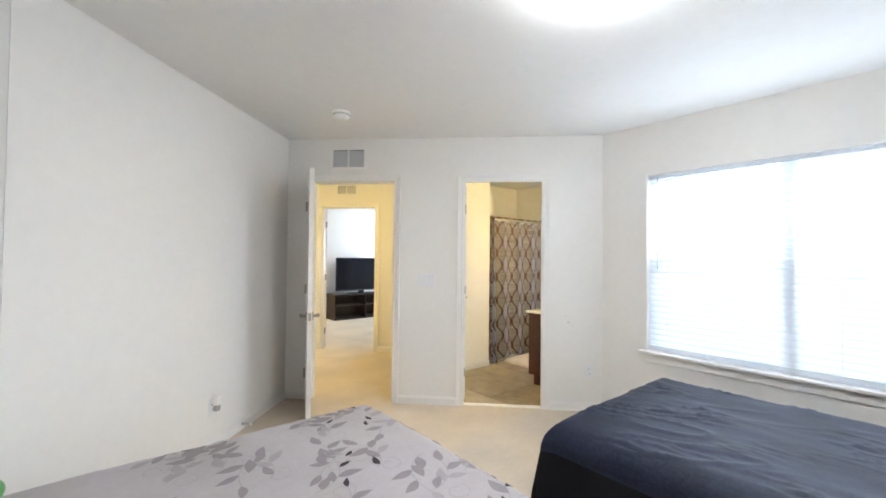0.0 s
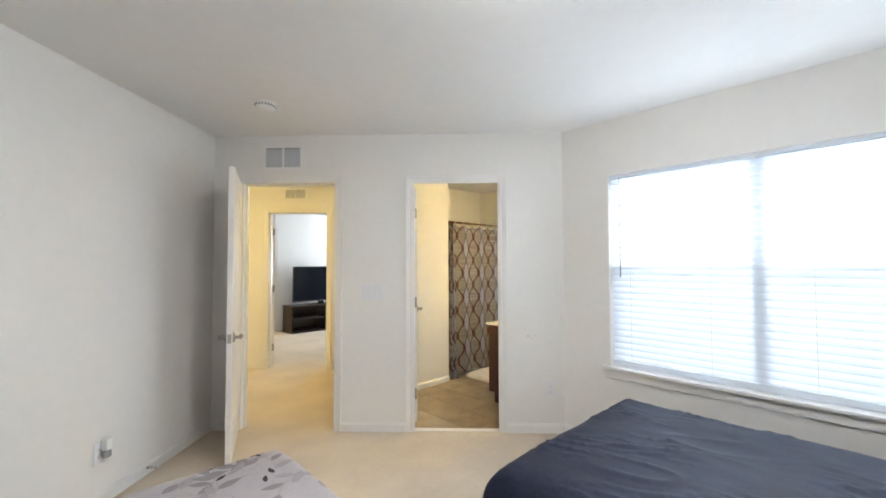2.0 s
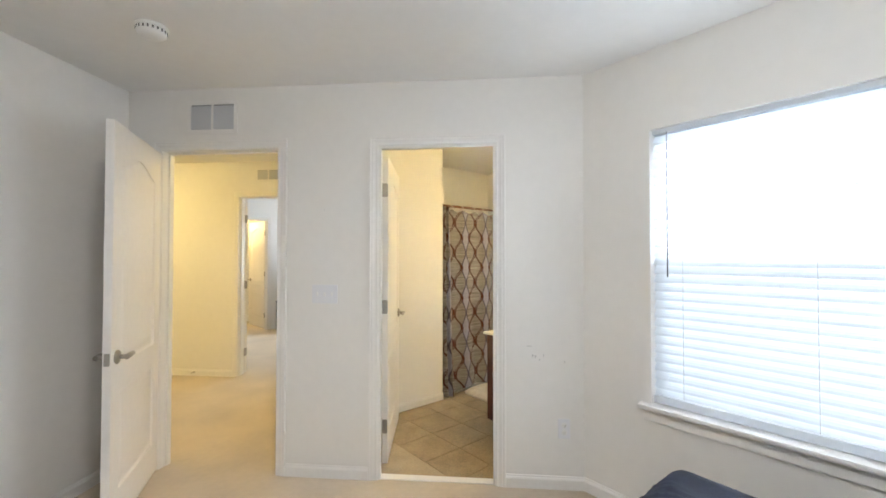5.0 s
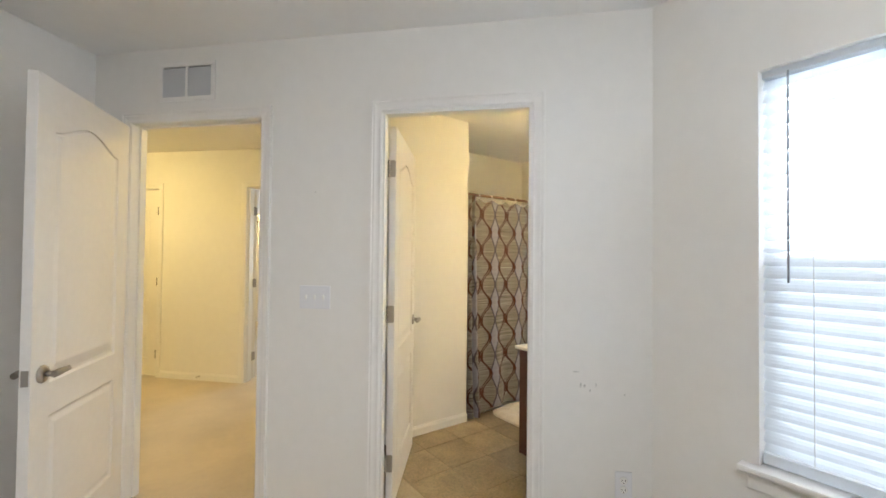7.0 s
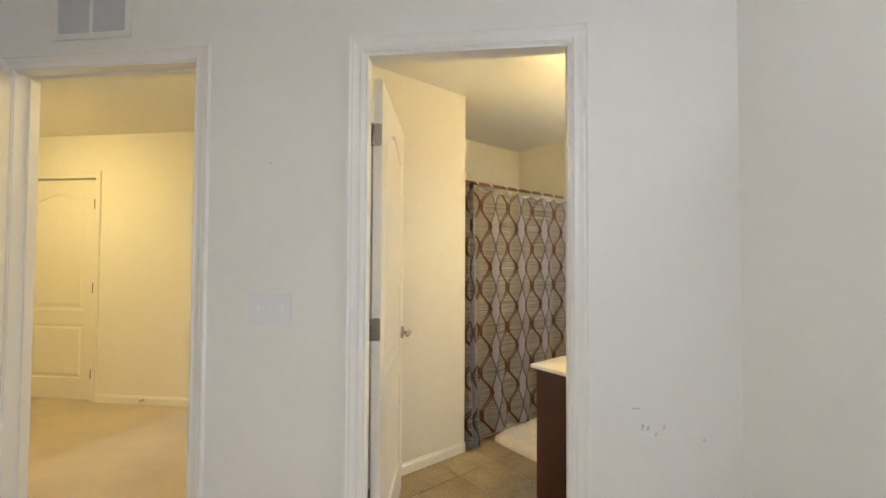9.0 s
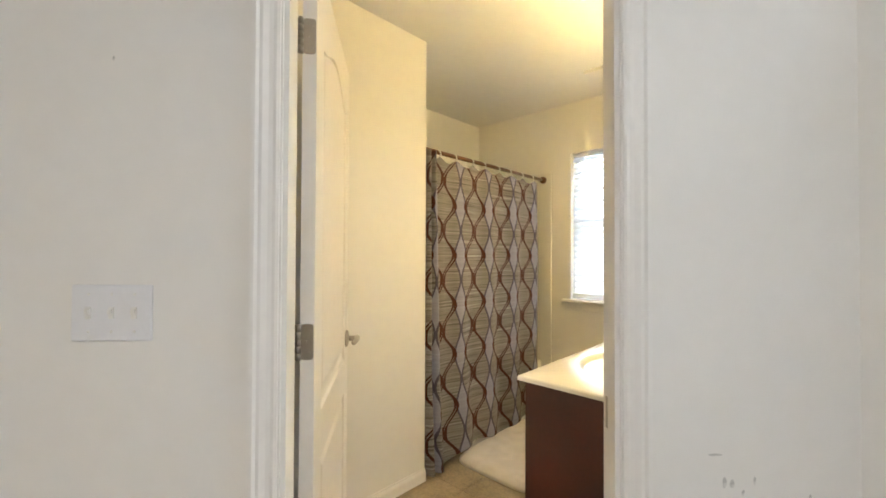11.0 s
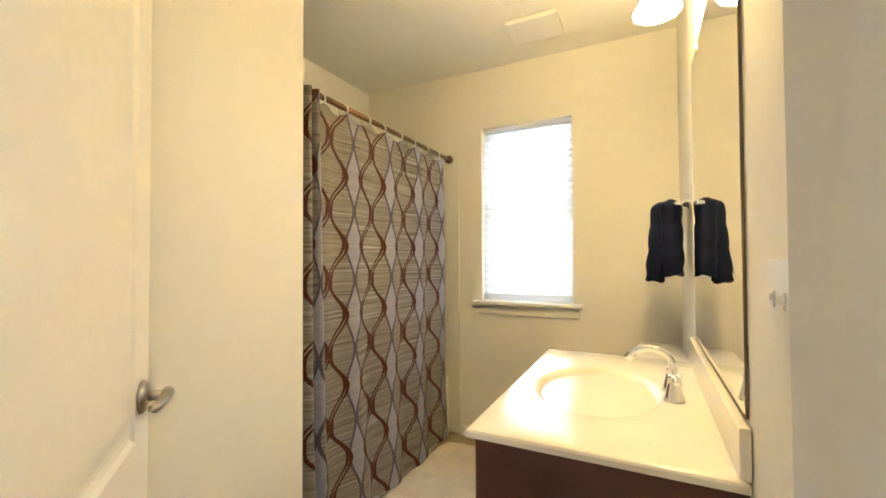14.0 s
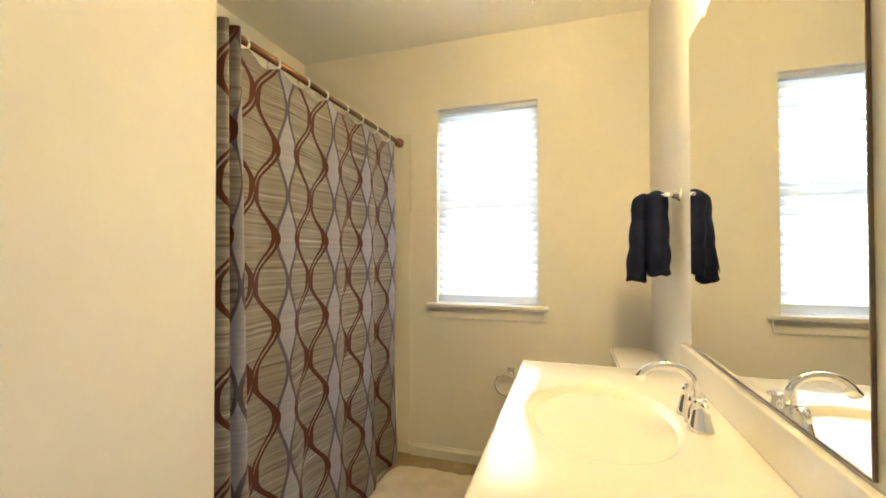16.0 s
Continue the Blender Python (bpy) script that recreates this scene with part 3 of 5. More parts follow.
def dark_bed():
    ob = thing("bed", pose(0, 0, 0), "made bed with dark grey comforter, blue window sheen in its colour, and black border by the window", "bed")
    x0, x1, y0, y1, top = 1.86, 3.21, -0.95, 1.225, 0.537
    place = cover(x0, x1, y0, y1, top, 0.46, 0.12, ripple, 0.16)
    hang = 0.42
    edge = 0.09

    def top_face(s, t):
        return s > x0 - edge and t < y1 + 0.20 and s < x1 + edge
    part("comforter", cloth(place, x0 - hang, x1 + hang, y0, y1 + hang, 170, 200, top_face), M_SKYSHEEN, ob, "wrinkled dark grey comforter with blue window sheen painted into its colour")
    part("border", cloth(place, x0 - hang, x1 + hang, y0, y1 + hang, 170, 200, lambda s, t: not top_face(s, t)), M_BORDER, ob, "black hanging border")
    part("mattress", boxes(((x0 + 0.05, y0 + 0.01, 0.22), (x1 - 0.05, y1 - 0.05, top - 0.06)), bev=0.04), M_FRAMEWOOD, ob)
    part("bed_base", boxes(((x0 + 0.06, y0 + 0.02, 0.05), (x1 - 0.06, y1 - 0.06, 0.215)), bev=0.01), M_FRAMEWOOD, ob)
    for x in (x0 + 0.12, x1 - 0.12):
        for y in (y0 + 0.1, y1 - 0.14):
            bm = bmesh.new()
            lathe(bm, [(0.022, 0.0), (0.028, 0.05)], 12, "z", (x, y, 0))
            part("leg", bm, M_BLACK, ob)


M_SHEET = shader("pale_printed_bedspread", (0.385, 0.352, 0.362), 0.85, vary=0.06, scale=3, bump=0.3, bump_scale=300, sheen=0.2)
M_LEAF = shader("grey_printed_leaf", (0.25, 0.23, 0.235), 0.85, vary=0.12, scale=30, bump=0.3, bump_scale=300)
M_LEAFDARK = shader("dark_printed_leaf", (0.035, 0.028, 0.032), 0.85, vary=0.2, scale=30)
M_LEAFPALE = shader("pale_printed_leaf", (0.335, 0.305, 0.31), 0.85, vary=0.08, scale=30)


def soft(s, t):
    return noise.noise((s * 3, t * 3, 5)) * 0.012 + noise.noise((s * 9, t * 9, 1)) * 0.003 + 0.012 * math.cos((t - 1.4) * 2.2) - 0.008


def leaf_shape(bm, place, x, y, ang, long, wide, lift):
    """One flat printed leaf that follows the cloth."""
    c, s = math.cos(ang), math.sin(ang)
    n = 7
    left, right = [], []
    for k in range(n + 1):
        f = k / n
        w = wide * math.sin(math.pi * f ** 0.85) * 0.5 + 0.0004
        px, bend = f * long, 0.06 * long * math.sin(math.pi * f)
        for sgn, row in ((1, left), (-1, right)):
            u, v = px, bend + sgn * w
            row.append(bm.verts.new(place(x + c * u - s * v, y + s * u + c * v) + Vector((0, 0, lift))))
    for k in range(n):
        bm.faces.new((left[k], right[k], right[k + 1], left[k + 1]))


def stem_shape(bm, place, pts, w, lift):
    rows = []
    for k, (x, y) in enumerate(pts):
        x2, y2 = pts[min(k + 1, len(pts) - 1)]
        x1, y1 = pts[max(k - 1, 0)]
        d = Vector((x2 - x1, y2 - y1)).normalized()
        rows.append([bm.verts.new(place(x - d.y * w * g, y + d.x * w * g) + Vector((0, 0, lift))) for g in (1, -1)])
    for a, b in zip(rows, rows[1:]):
        bm.faces.new((a[0], a[1], b[1], b[0]))


def printed_bed():
    ob = thing("bed", pose(0, 0, 0), "made bed with a pale grey bedspread printed with leaf sprays", "bed")
    x0, x1, y0, y1, top = -0.70, 1.37, 0.72, 2.075, 0.512
    place = cover(x0, x1, y0, y1, top, 0.44, 0.075, soft, 0.06)
    hang = 0.43
    part("bedspread", cloth(place, x0, x1 + hang, y0 - hang, y1 + hang * 0.4, 100, 100), M_SHEET, ob)
    rnd = random.Random(11)
    stems = bmesh.new()
    leaves, faint, black = bmesh.new(), bmesh.new(), bmesh.new()
    for i in range(10):
        for j in range(10):
            x = x0 + 0.16 + i * 0.215 + (0.10 if j % 2 else 0) + rnd.uniform(-0.04, 0.04)
            y = y0 - 0.22 + j * 0.205 + rnd.uniform(-0.04, 0.04)
            # the head end is plain
            if x > x1 + 0.1 or x < 0.22:
                continue
            a = rnd.uniform(-0.5, 0.9) + (2.6 if (i + j) % 3 == 0 else 0)
            length = rnd.uniform(0.20, 0.28)
            pts = []
            for k in range(9):
                f = k / 8
                b = a + 0.9 * f
                pts.append((x + length * f * math.cos(b), y + length * f * math.sin(b)))
            stem_shape(stems, place, pts, 0.0018, 0.0022)
            for k in (1, 3, 4, 6, 8):
                f = k / 8
                sgn = 1 if k % 2 else -1
                b = a + 0.9 * f * 1.6 + sgn * (0.75 if k < 8 else 0.1)
                kind = rnd.random()
                target = black if kind < 0.20 else faint if kind < 0.48 else leaves
                ln = rnd.uniform(0.052, 0.068) if target is black else rnd.uniform(0.076, 0.108)
                leaf_shape(target, place, pts[k][0], pts[k][1], b, ln, ln * (0.36 if target is black else 0.42), 0.003 if target is black else 0.0026)
            cx, cy = pts[3]
            curl = [(cx + 0.05 * (0.4 + 0.6 * q / 14) * math.cos(q * 0.5 + a), cy - 0.07 + 0.05 * (0.4 + 0.6 * q / 14) * math.sin(q * 0.5 + a)) for q in range(15)]
            stem_shape(stems, place, curl, 0.0014, 0.0020)
    tagged(part("leaf_print", leaves, M_LEAF, ob, "mid grey printed leaves"), "", "", "", "stuff")
    tagged(part("leaf_print", faint, M_LEAFPALE, ob, "faint grey printed leaves"), "", "", "", "stuff")
    tagged(part("leaf_print", black, M_LEAFDARK, ob, "dark printed leaves"), "", "", "", "stuff")
    tagged(part("stem_print", stems, M_LEAFPALE, ob, "thin grey printed stems"), "", "", "", "stuff")
    part("mattress", boxes(((x0 + 0.01, y0 + 0.05, 0.22), (x1 - 0.06, y1 - 0.05, top - 0.05)), bev=0.04), M_SHEET, ob)
    part("bed_base", boxes(((x0 + 0.02, y0 + 0.06, 0.04), (x1 - 0.07, y1 - 0.06, 0.215)), bev=0.01), M_FRAMEWOOD, ob)
    for x in (x0 + 0.12, x1 - 0.16):
        for y in (y0 + 0.16, y1 - 0.16):
            bm = bmesh.new()
            lathe(bm, [(0.022, 0.0), (0.028, 0.04)], 12, "z", (x, y, 0))
            part("leg", bm, M_BLACK, ob)
    return place


dark_bed()
bed_place = printed_bed()

M_GREEN = shader("green_plush", (0.07, 0.33, 0.05), 0.9, vary=0.2, scale=20, bump=0.6, bump_scale=120, sheen=0.5)


def cushion(x, y, z):
    bm = bmesh.new()
    bmesh.ops.create_icosphere(bm, subdivisions=3, radius=1)
    for v in bm.verts:
        d = 1 + 0.06 * noise.noise(v.co * 3)
        v.co = Vector((v.co.x * 0.13 * d, v.co.y * 0.10 * d, v.co.z * 0.07 * d))
    for f in bm.faces:
        f.smooth = True
    ob = part("cushion", bm, M_GREEN, None, "", pose(x, y, z))
    tagged(ob, "small bright green plush cushion lying on the bed", "cushion")


cushion(-0.185, 1.90, 0.572)


def ceiling_light(x, y, m_glow):
    ob = thing("ceiling_light", pose(x, y, H), "round frosted glass ceiling light, switched on", "ceiling light")
    part("base", lathe(bmesh.new(), [(0.10, 0.0), (0.155, -0.006), (0.155, -0.022), (0.10, -0.024)], 40), M_NICKEL, ob, "nickel base ring")
    part("shade", lathe(bmesh.new(), [(0.145, -0.023), (0.150, -0.034), (0.135, -0.055), (0.09, -0.072), (0.03, -0.080), (0.001, -0.081)], 40), m_glow, ob, "glowing frosted dome")
    part("finial", lathe(bmesh.new(), [(0.008, -0.079), (0.011, -0.086), (0.005, -0.094), (0.0005, -0.096)], 16), M_NICKEL, ob)


ceiling_light(1.595, 0.725, glow("warm_lamp_glass", (1.0, 0.985, 0.96), 118.0))
ceiling_light(*at_nu(4.75, 3.2), glow("landing_lamp_glass", LANDING, 92.0))
ceiling_light(*at_nu(4.6, 1.0), glow("landing_lamp_glass", LANDING, 38.0))
ceiling_light(3.3, 9.1, glow("far_room_lamp_glass", WARM, 110.0))


def smoke_detector(x, y):
    ob = thing("smoke_detector", pose(x, y, H), "round white smoke detector on the ceiling", "smoke detector")
    part("base", lathe(bmesh.new(), [(0.068, 0.0), (0.070, -0.006), (0.066, -0.012)], 36), M_WHITE, ob)
    part("body", lathe(bmesh.new(), [(0.062, -0.011), (0.062, -0.030), (0.050, -0.044), (0.020, -0.050), (0.001, -0.050)], 36), M_WHITE, ob)
    bm = bmesh.new()
    for k in range(20):
        a = 2 * math.pi * k / 20
        c, s_ = math.cos(a), math.sin(a)
        box(bm, (0.0605 * c - 0.003, 0.0605 * s_ - 0.003, -0.028), (0.0605 * c + 0.003, 0.0605 * s_ + 0.003, -0.016))
    part("vents", bm, M_DARK, ob, "dark vent slots")


smoke_detector(1.548, 2.857)


def vent(m, wide, high, label):
    """A two-panel return grille: local x along the wall, y out of it."""
    ob = thing("vent_grille", m, label, "vent grille")
    f = 0.024
    bm = boxes(((0, 0, 0), (wide, 0.009, f)), ((0, 0, high - f), (wide, 0.009, high)), ((0, 0, f), (f, 0.009, high - f)), ((wide - f, 0, f), (wide, 0.009, high - f)), ((wide / 2 - 0.007, 0, f), (wide / 2 + 0.007, 0.009, high - f)), bev=0.002)
    part("frame", bm, M_TRIM, ob)
    # flat sheet on the wall whose grey paints in the shade between slats
    part("backing", boxes(((f, 0.0002, f), (wide - f, 0.001, high - f))), shader("grille_shadow", (0.36, 0.36, 0.37), 0.8, vary=0.1, scale=9), ob, "grey sheet painted as the shade behind the slats")
    n = int((high - 2 * f) / 0.0125)
    me = mesh_of("slat", boxes(((0, -0.0006, 0), (wide / 2 - f - 0.007, 0.0006, 0.0135))), shader("grille_slat", (0.62, 0.63, 0.65), 0.5, vary=0.03, scale=9))
    for k in range(n):
        for x in (f, wide / 2 + 0.007):
            part("slat", me, None, ob, "", pose(x, 0.0025, f + 0.002 + k * 0.0125, -38, 0, 0))
    return ob


vent(DIAG @ pose(N0, 1.262, 2.15, 0, 0, -90) @ pose(0, 0, 0, 0, 0, 0) @ Matrix.Scale(-1, 4, (0, 1, 0)), 0.338, 0.21, "white two-panel air return grille above the door")
vent(DIAG @ pose(N_HALL, 1.915, 2.21, 0, 0, -90) @ Matrix.Scale(-1, 4, (0, 1, 0)), 0.31, 0.155, "white two-panel air return grille on the landing wall")


M_PLATE = shader("wall_plate_plastic", (0.80, 0.80, 0.82), 0.3, vary=0.02, scale=8)


def plate(name, m, gangs, label, kind):
    """A wall plate; local x along the wall, y out of it, origin at its middle."""
    ob = thing(name, m, label, "light switch" if kind == "switch" else "outlet")
    w = 0.07 + 0.046 * (gangs - 1)
    part("cover", boxes(((-w / 2, 0, -0.0575), (w / 2, 0.0055, 0.0575)), bev=0.0035), M_PLATE, ob)
    for g in range(gangs):
        x = (g - (gangs - 1) / 2) * 0.046
        if kind == "switch":
            bm = boxes(((x - 0.005, 0.003, -0.012), (x + 0.005, 0.0085, 0.012)), ((x - 0.004, 0.006, -0.002), (x + 0.004, 0.0125, 0.008)), bev=0.0012)
            part("toggle", bm, M_WHITE, ob)
        else:
            for dz in (-0.02, 0.02):
                part("socket", lathe(bmesh.new(), [(0.0165, 0.004), (0.0165, 0.0068), (0.015, 0.0072)], 20, "y", (x, 0, dz)), M_WHITE, ob)
                part("slots", boxes(((x - 0.008, 0.007, dz - 0.003), (x - 0.006, 0.0078, dz + 0.006)), ((x + 0.006, 0.007, dz - 0.003), (x + 0.008, 0.0078, dz + 0.005)), ((x - 0.002, 0.007, dz - 0.011), (x + 0.002, 0.0078, dz - 0.007))), M_DARK, ob, "dark plug slots")
        for dz in ((-0.038, 0.038) if kind == "switch" else (0.0,)):
            part("screw", lathe(bmesh.new(), [(0.003, 0.0045), (0.003, 0.0056), (0.001, 0.006)], 10, "y", (x, 0, dz)), M_WHITE, ob)
    return ob


ON_DOORWALL = DIAG @ pose(N0, 0, 0, 0, 0, 90)   # local x = u, y = out to the bedroom
plate("light_switch", ON_DOORWALL @ pose(0.345, 0, 1.128), 3, "white triple light switch between the two doors", "switch")
plate("outlet", ON_DOORWALL @ pose(-1.105, 0, 0.352), 1, "white double wall outlet low beside the corner", "outlet")
ON_LEFT = DIAG @ pose(0, U_LEFT, 0, 0, 0, 180)   # local x = -n, y = -u
plate("outlet", ON_LEFT @ pose(-2.745, 0, 0.30), 1, "white wall outlet with an air freshener in it", "outlet")


def air_freshener(m):
    ob = thing("air_freshener", m, "white plug-in air freshener in the wall outlet", "air freshener")
    part("body", boxes(((-0.022, 0.008, -0.01), (0.022, 0.05, 0.06)), bev=0.010), M_WHITE, ob)
    part("bottle", boxes(((-0.018, 0.014, -0.05), (0.018, 0.046, -0.0105)), bev=0.008), shader("tinted_bottle", (0.42, 0.42, 0.43), 0.15, vary=0.05, scale=30), ob, "grey translucent oil bottle")


air_freshener(ON_LEFT @ pose(-2.765, 0, 0.318))


def door_stop(m, label):
    ob = thing("door_stop", m, label, "door stop")
    pts = [(0.0055 * math.cos(k * 0.8), 0.004 + 0.0011 * k, 0.0055 * math.sin(k * 0.8)) for k in range(56)]
    part("spring", tube(bmesh.new(), pts, 0.0013, 5), M_NICKEL, ob, "metal spring")
    part("tip", lathe(bmesh.new(), [(0.008, 0.064), (0.009, 0.070), (0.007, 0.078), (0.001, 0.079)], 14, "y"), M_WHITE, ob, "rubber tip")
    part("foot", lathe(bmesh.new(), [(0.009, 0.0), (0.009, 0.005), (0.006, 0.007)], 14, "y"), M_NICKEL, ob)


door_stop(ON_LEFT @ pose(-3.10, 0.013, 0.045), "spring door stop on the baseboard")
door_stop(DIAG @ pose(N_HALL, 0, 0, 0, 0, 90) @ pose(2.62, 0.013, 0.045), "spring door stop on the landing baseboard")
M_SCUFF = shader("scuff_mark", (0.69, 0.67, 0.64), 0.8, vary=0.4, scale=60)
for u, z, w, h in ((-0.905, 0.83, 0.035, 0.006), (-0.925, 0.772, 0.010, 0.024), (-0.942, 0.768, 0.012, 0.020), (-0.965, 0.750, 0.008, 0.016), (-0.99, 0.775, 0.007, 0.022), (-1.11, 0.74, 0.006, 0.012), (0.352, 1.652, 0.006, 0.012)):
    bm = bmesh.new()
    n = 9
    ring = [bm.verts.new((w / 2 * math.cos(2 * math.pi * k / n) * random.uniform(0.7, 1.1), 0.0008, h / 2 * math.sin(2 * math.pi * k / n) * random.uniform(0.7, 1.1))) for k in range(n)]
    bm.faces.new(ring)
    tagged(part("scuff_mark", bm, M_SCUFF, None, "", ON_DOORWALL @ pose(u, 0, z)), "small grey scuff on the painted wall", "scuff mark", "scuffs on the door wall", "structure")

# ---- bathroom ----


def expr(nt):
    """Small helper: returns a function that adds a math node."""
    def f(op, a, b=None, c=None):
        n = nt.nodes.new("ShaderNodeMath")
        n.operation = op
        for k, v in enumerate((a, b, c)):
            if v is None:
                continue
            if isinstance(v, (int, float)):
                n.inputs[k].default_value = v
            else:
                nt.links.new(v, n.inputs[k])
        return n.outputs[0]
    return f


def curtain_material():
    """Woven stripes with brown and slate wave lines that form pointed ovals; lengths in metres of cloth."""
    m = bpy.data.materials.new("ogee_curtain")
    m.use_nodes = True
    nt = m.node_tree
    p = nt.nodes["Principled BSDF"]
    p.inputs["Roughness"].default_value, p.inputs["Specular IOR Level"].default_value = 0.75, 0.12
    uv = nt.nodes.new("ShaderNodeUVMap")
    sep = nt.nodes.new("ShaderNodeSeparateXYZ")
    nt.links.new(uv.outputs[0], sep.inputs[0])
    s, z = sep.outputs[0], sep.outputs[1]
    f = expr(nt)
    W, P, A = 0.2965, 0.302, 0.049
    turn = f("MULTIPLY", f("SUBTRACT", z, 1.70), 2 * math.pi / P)
    cosz, sinz = f("COSINE", turn), f("SINE", turn)
    cell = f("FLOOR", f("ADD", f("DIVIDE", s, W), 0.5))
    local = f("SUBTRACT", s, f("MULTIPLY", cell, W))
    a = f("ABSOLUTE", local)
    mid = f("SUBTRACT", 0.052, f("MULTIPLY", cosz, A))
    off = f("SUBTRACT", a, mid)
    d = f("ABSOLUTE", off)
    knot = f("POWER", f("ABSOLUTE", cosz), 5.0)
    # one flank of each oval is a double line
    double = f("MAXIMUM", f("MULTIPLY", sinz, f("SIGN", local)), 0.0)
    half = f("ADD", f("ADD", 0.0112, f("MULTIPLY", double, 0.0062)), f("MULTIPLY", knot, f("ADD", 0.0090, f("MULTIPLY", cosz, 0.0035))))
    line = f("LESS_THAN", d, half)
    slit = f("LESS_THAN", d, f("MULTIPLY", f("SUBTRACT", double, 0.12), 0.0058))
    brown = f("MULTIPLY", line, f("SUBTRACT", 1.0, slit))
    # slate lines weave up the middle of each channel
    mid_a = f("SUBTRACT", W / 2, a)
    d2 = f("ABSOLUTE", f("SUBTRACT", mid_a, f("ADD", 0.0250, f("MULTIPLY", cosz, -0.0205))))
    blue = f("MULTIPLY", f("LESS_THAN", d2, 0.0062), 0.9)
    channel = f("MULTIPLY", f("LESS_THAN", mid_a, f("ADD", 0.025, f("MULTIPLY", cosz, -0.0205))), 0.7)
    comb = nt.nodes.new("ShaderNodeCombineXYZ")
    nt.links.new(f("MULTIPLY", s, 2.2), comb.inputs[0])
    nt.links.new(f("MULTIPLY", z, 105.0), comb.inputs[1])
    weave = nt.nodes.new("ShaderNodeTexNoise")
    weave.inputs["Scale"].default_value, weave.inputs["Detail"].default_value = 1.0, 3.0
    nt.links.new(comb.outputs[0], weave.inputs["Vector"])
    ramp = nt.nodes.new("ShaderNodeValToRGB")
    e = ramp.color_ramp.elements
    e[0].position, e[0].color = 0.30, (0.082, 0.071, 0.064, 1)
    e[1].position, e[1].color = 0.74, (0.32, 0.315, 0.32, 1)
    e.new(0.44).color = (0.162, 0.145, 0.134, 1)
    e.new(0.60).color = (0.205, 0.193, 0.190, 1)
    nt.links.new(weave.outputs["Fac"], ramp.inputs["Fac"])

    def mixed(fac, a, color):
        n = nt.nodes.new("ShaderNodeMix")
        n.data_type = "RGBA"
        nt.links.new(fac, n.inputs[0])
        nt.links.new(a, n.inputs[6])
        n.inputs[7].default_value = (*color, 1)
        return n.outputs[2]
    col = mixed(channel, ramp.outputs[0], (0.26, 0.27, 0.365))
    col = mixed(blue, col, (0.060, 0.050, 0.078))
    col = mixed(brown, col, (0.054, 0.018, 0.013))
    col = mixed(f("MULTIPLY", brown, knot), col, (0.060, 0.020, 0.014))
    nt.links.new(col, p.inputs["Base Color"])
    b = nt.nodes.new("ShaderNodeBump")
    b.inputs["Strength"].default_value, b.inputs["Distance"].default_value = 0.35, 0.002
    nt.links.new(weave.outputs["Fac"], b.inputs["Height"])
    nt.links.new(b.outputs[0], p.inputs["Normal"])
    return m


RINGS = (4.03, 4.175, 4.34, 4.465, 4.63, 4.77, 4.925, 5.08)
Y_ROD, Z_ROD = 3.565, 1.862


def folds(x, z):
    """How far the cloth stands out from the rod's line: two round pleats at the wall, then broad shallow folds."""
    loose = 0.35 + 0.65 * min(1.0, (1.82 - z) / 0.5)
    d = x - 3.879
    wide_pleat = 0.042 + 0.032 * max(0.0, 1.85 - z) / 1.85
    end = 2 * wide_pleat
    pleat = 0.058 * abs(math.sin(math.pi * d / wide_pleat)) ** 0.75 if d < end else 0.0
    wide = max(0.0, min(1.0, (d - end) / 0.10))
    y = 0.006 * (1 - wide) - pleat
    y += wide * loose * (0.013 * math.sin((x - 4.02) * 2 * math.pi / 0.285 + 0.4 * math.sin(z * 3)) + 0.003 * math.sin(x * 41 + z * 1.7))
    low = max(0.0, 1 - z / 0.55)
    y -= low * (0.016 + 0.034 * math.exp(-((x - 4.22) / 0.14) ** 2) - 0.007 * math.sin(x * 22))
    return y


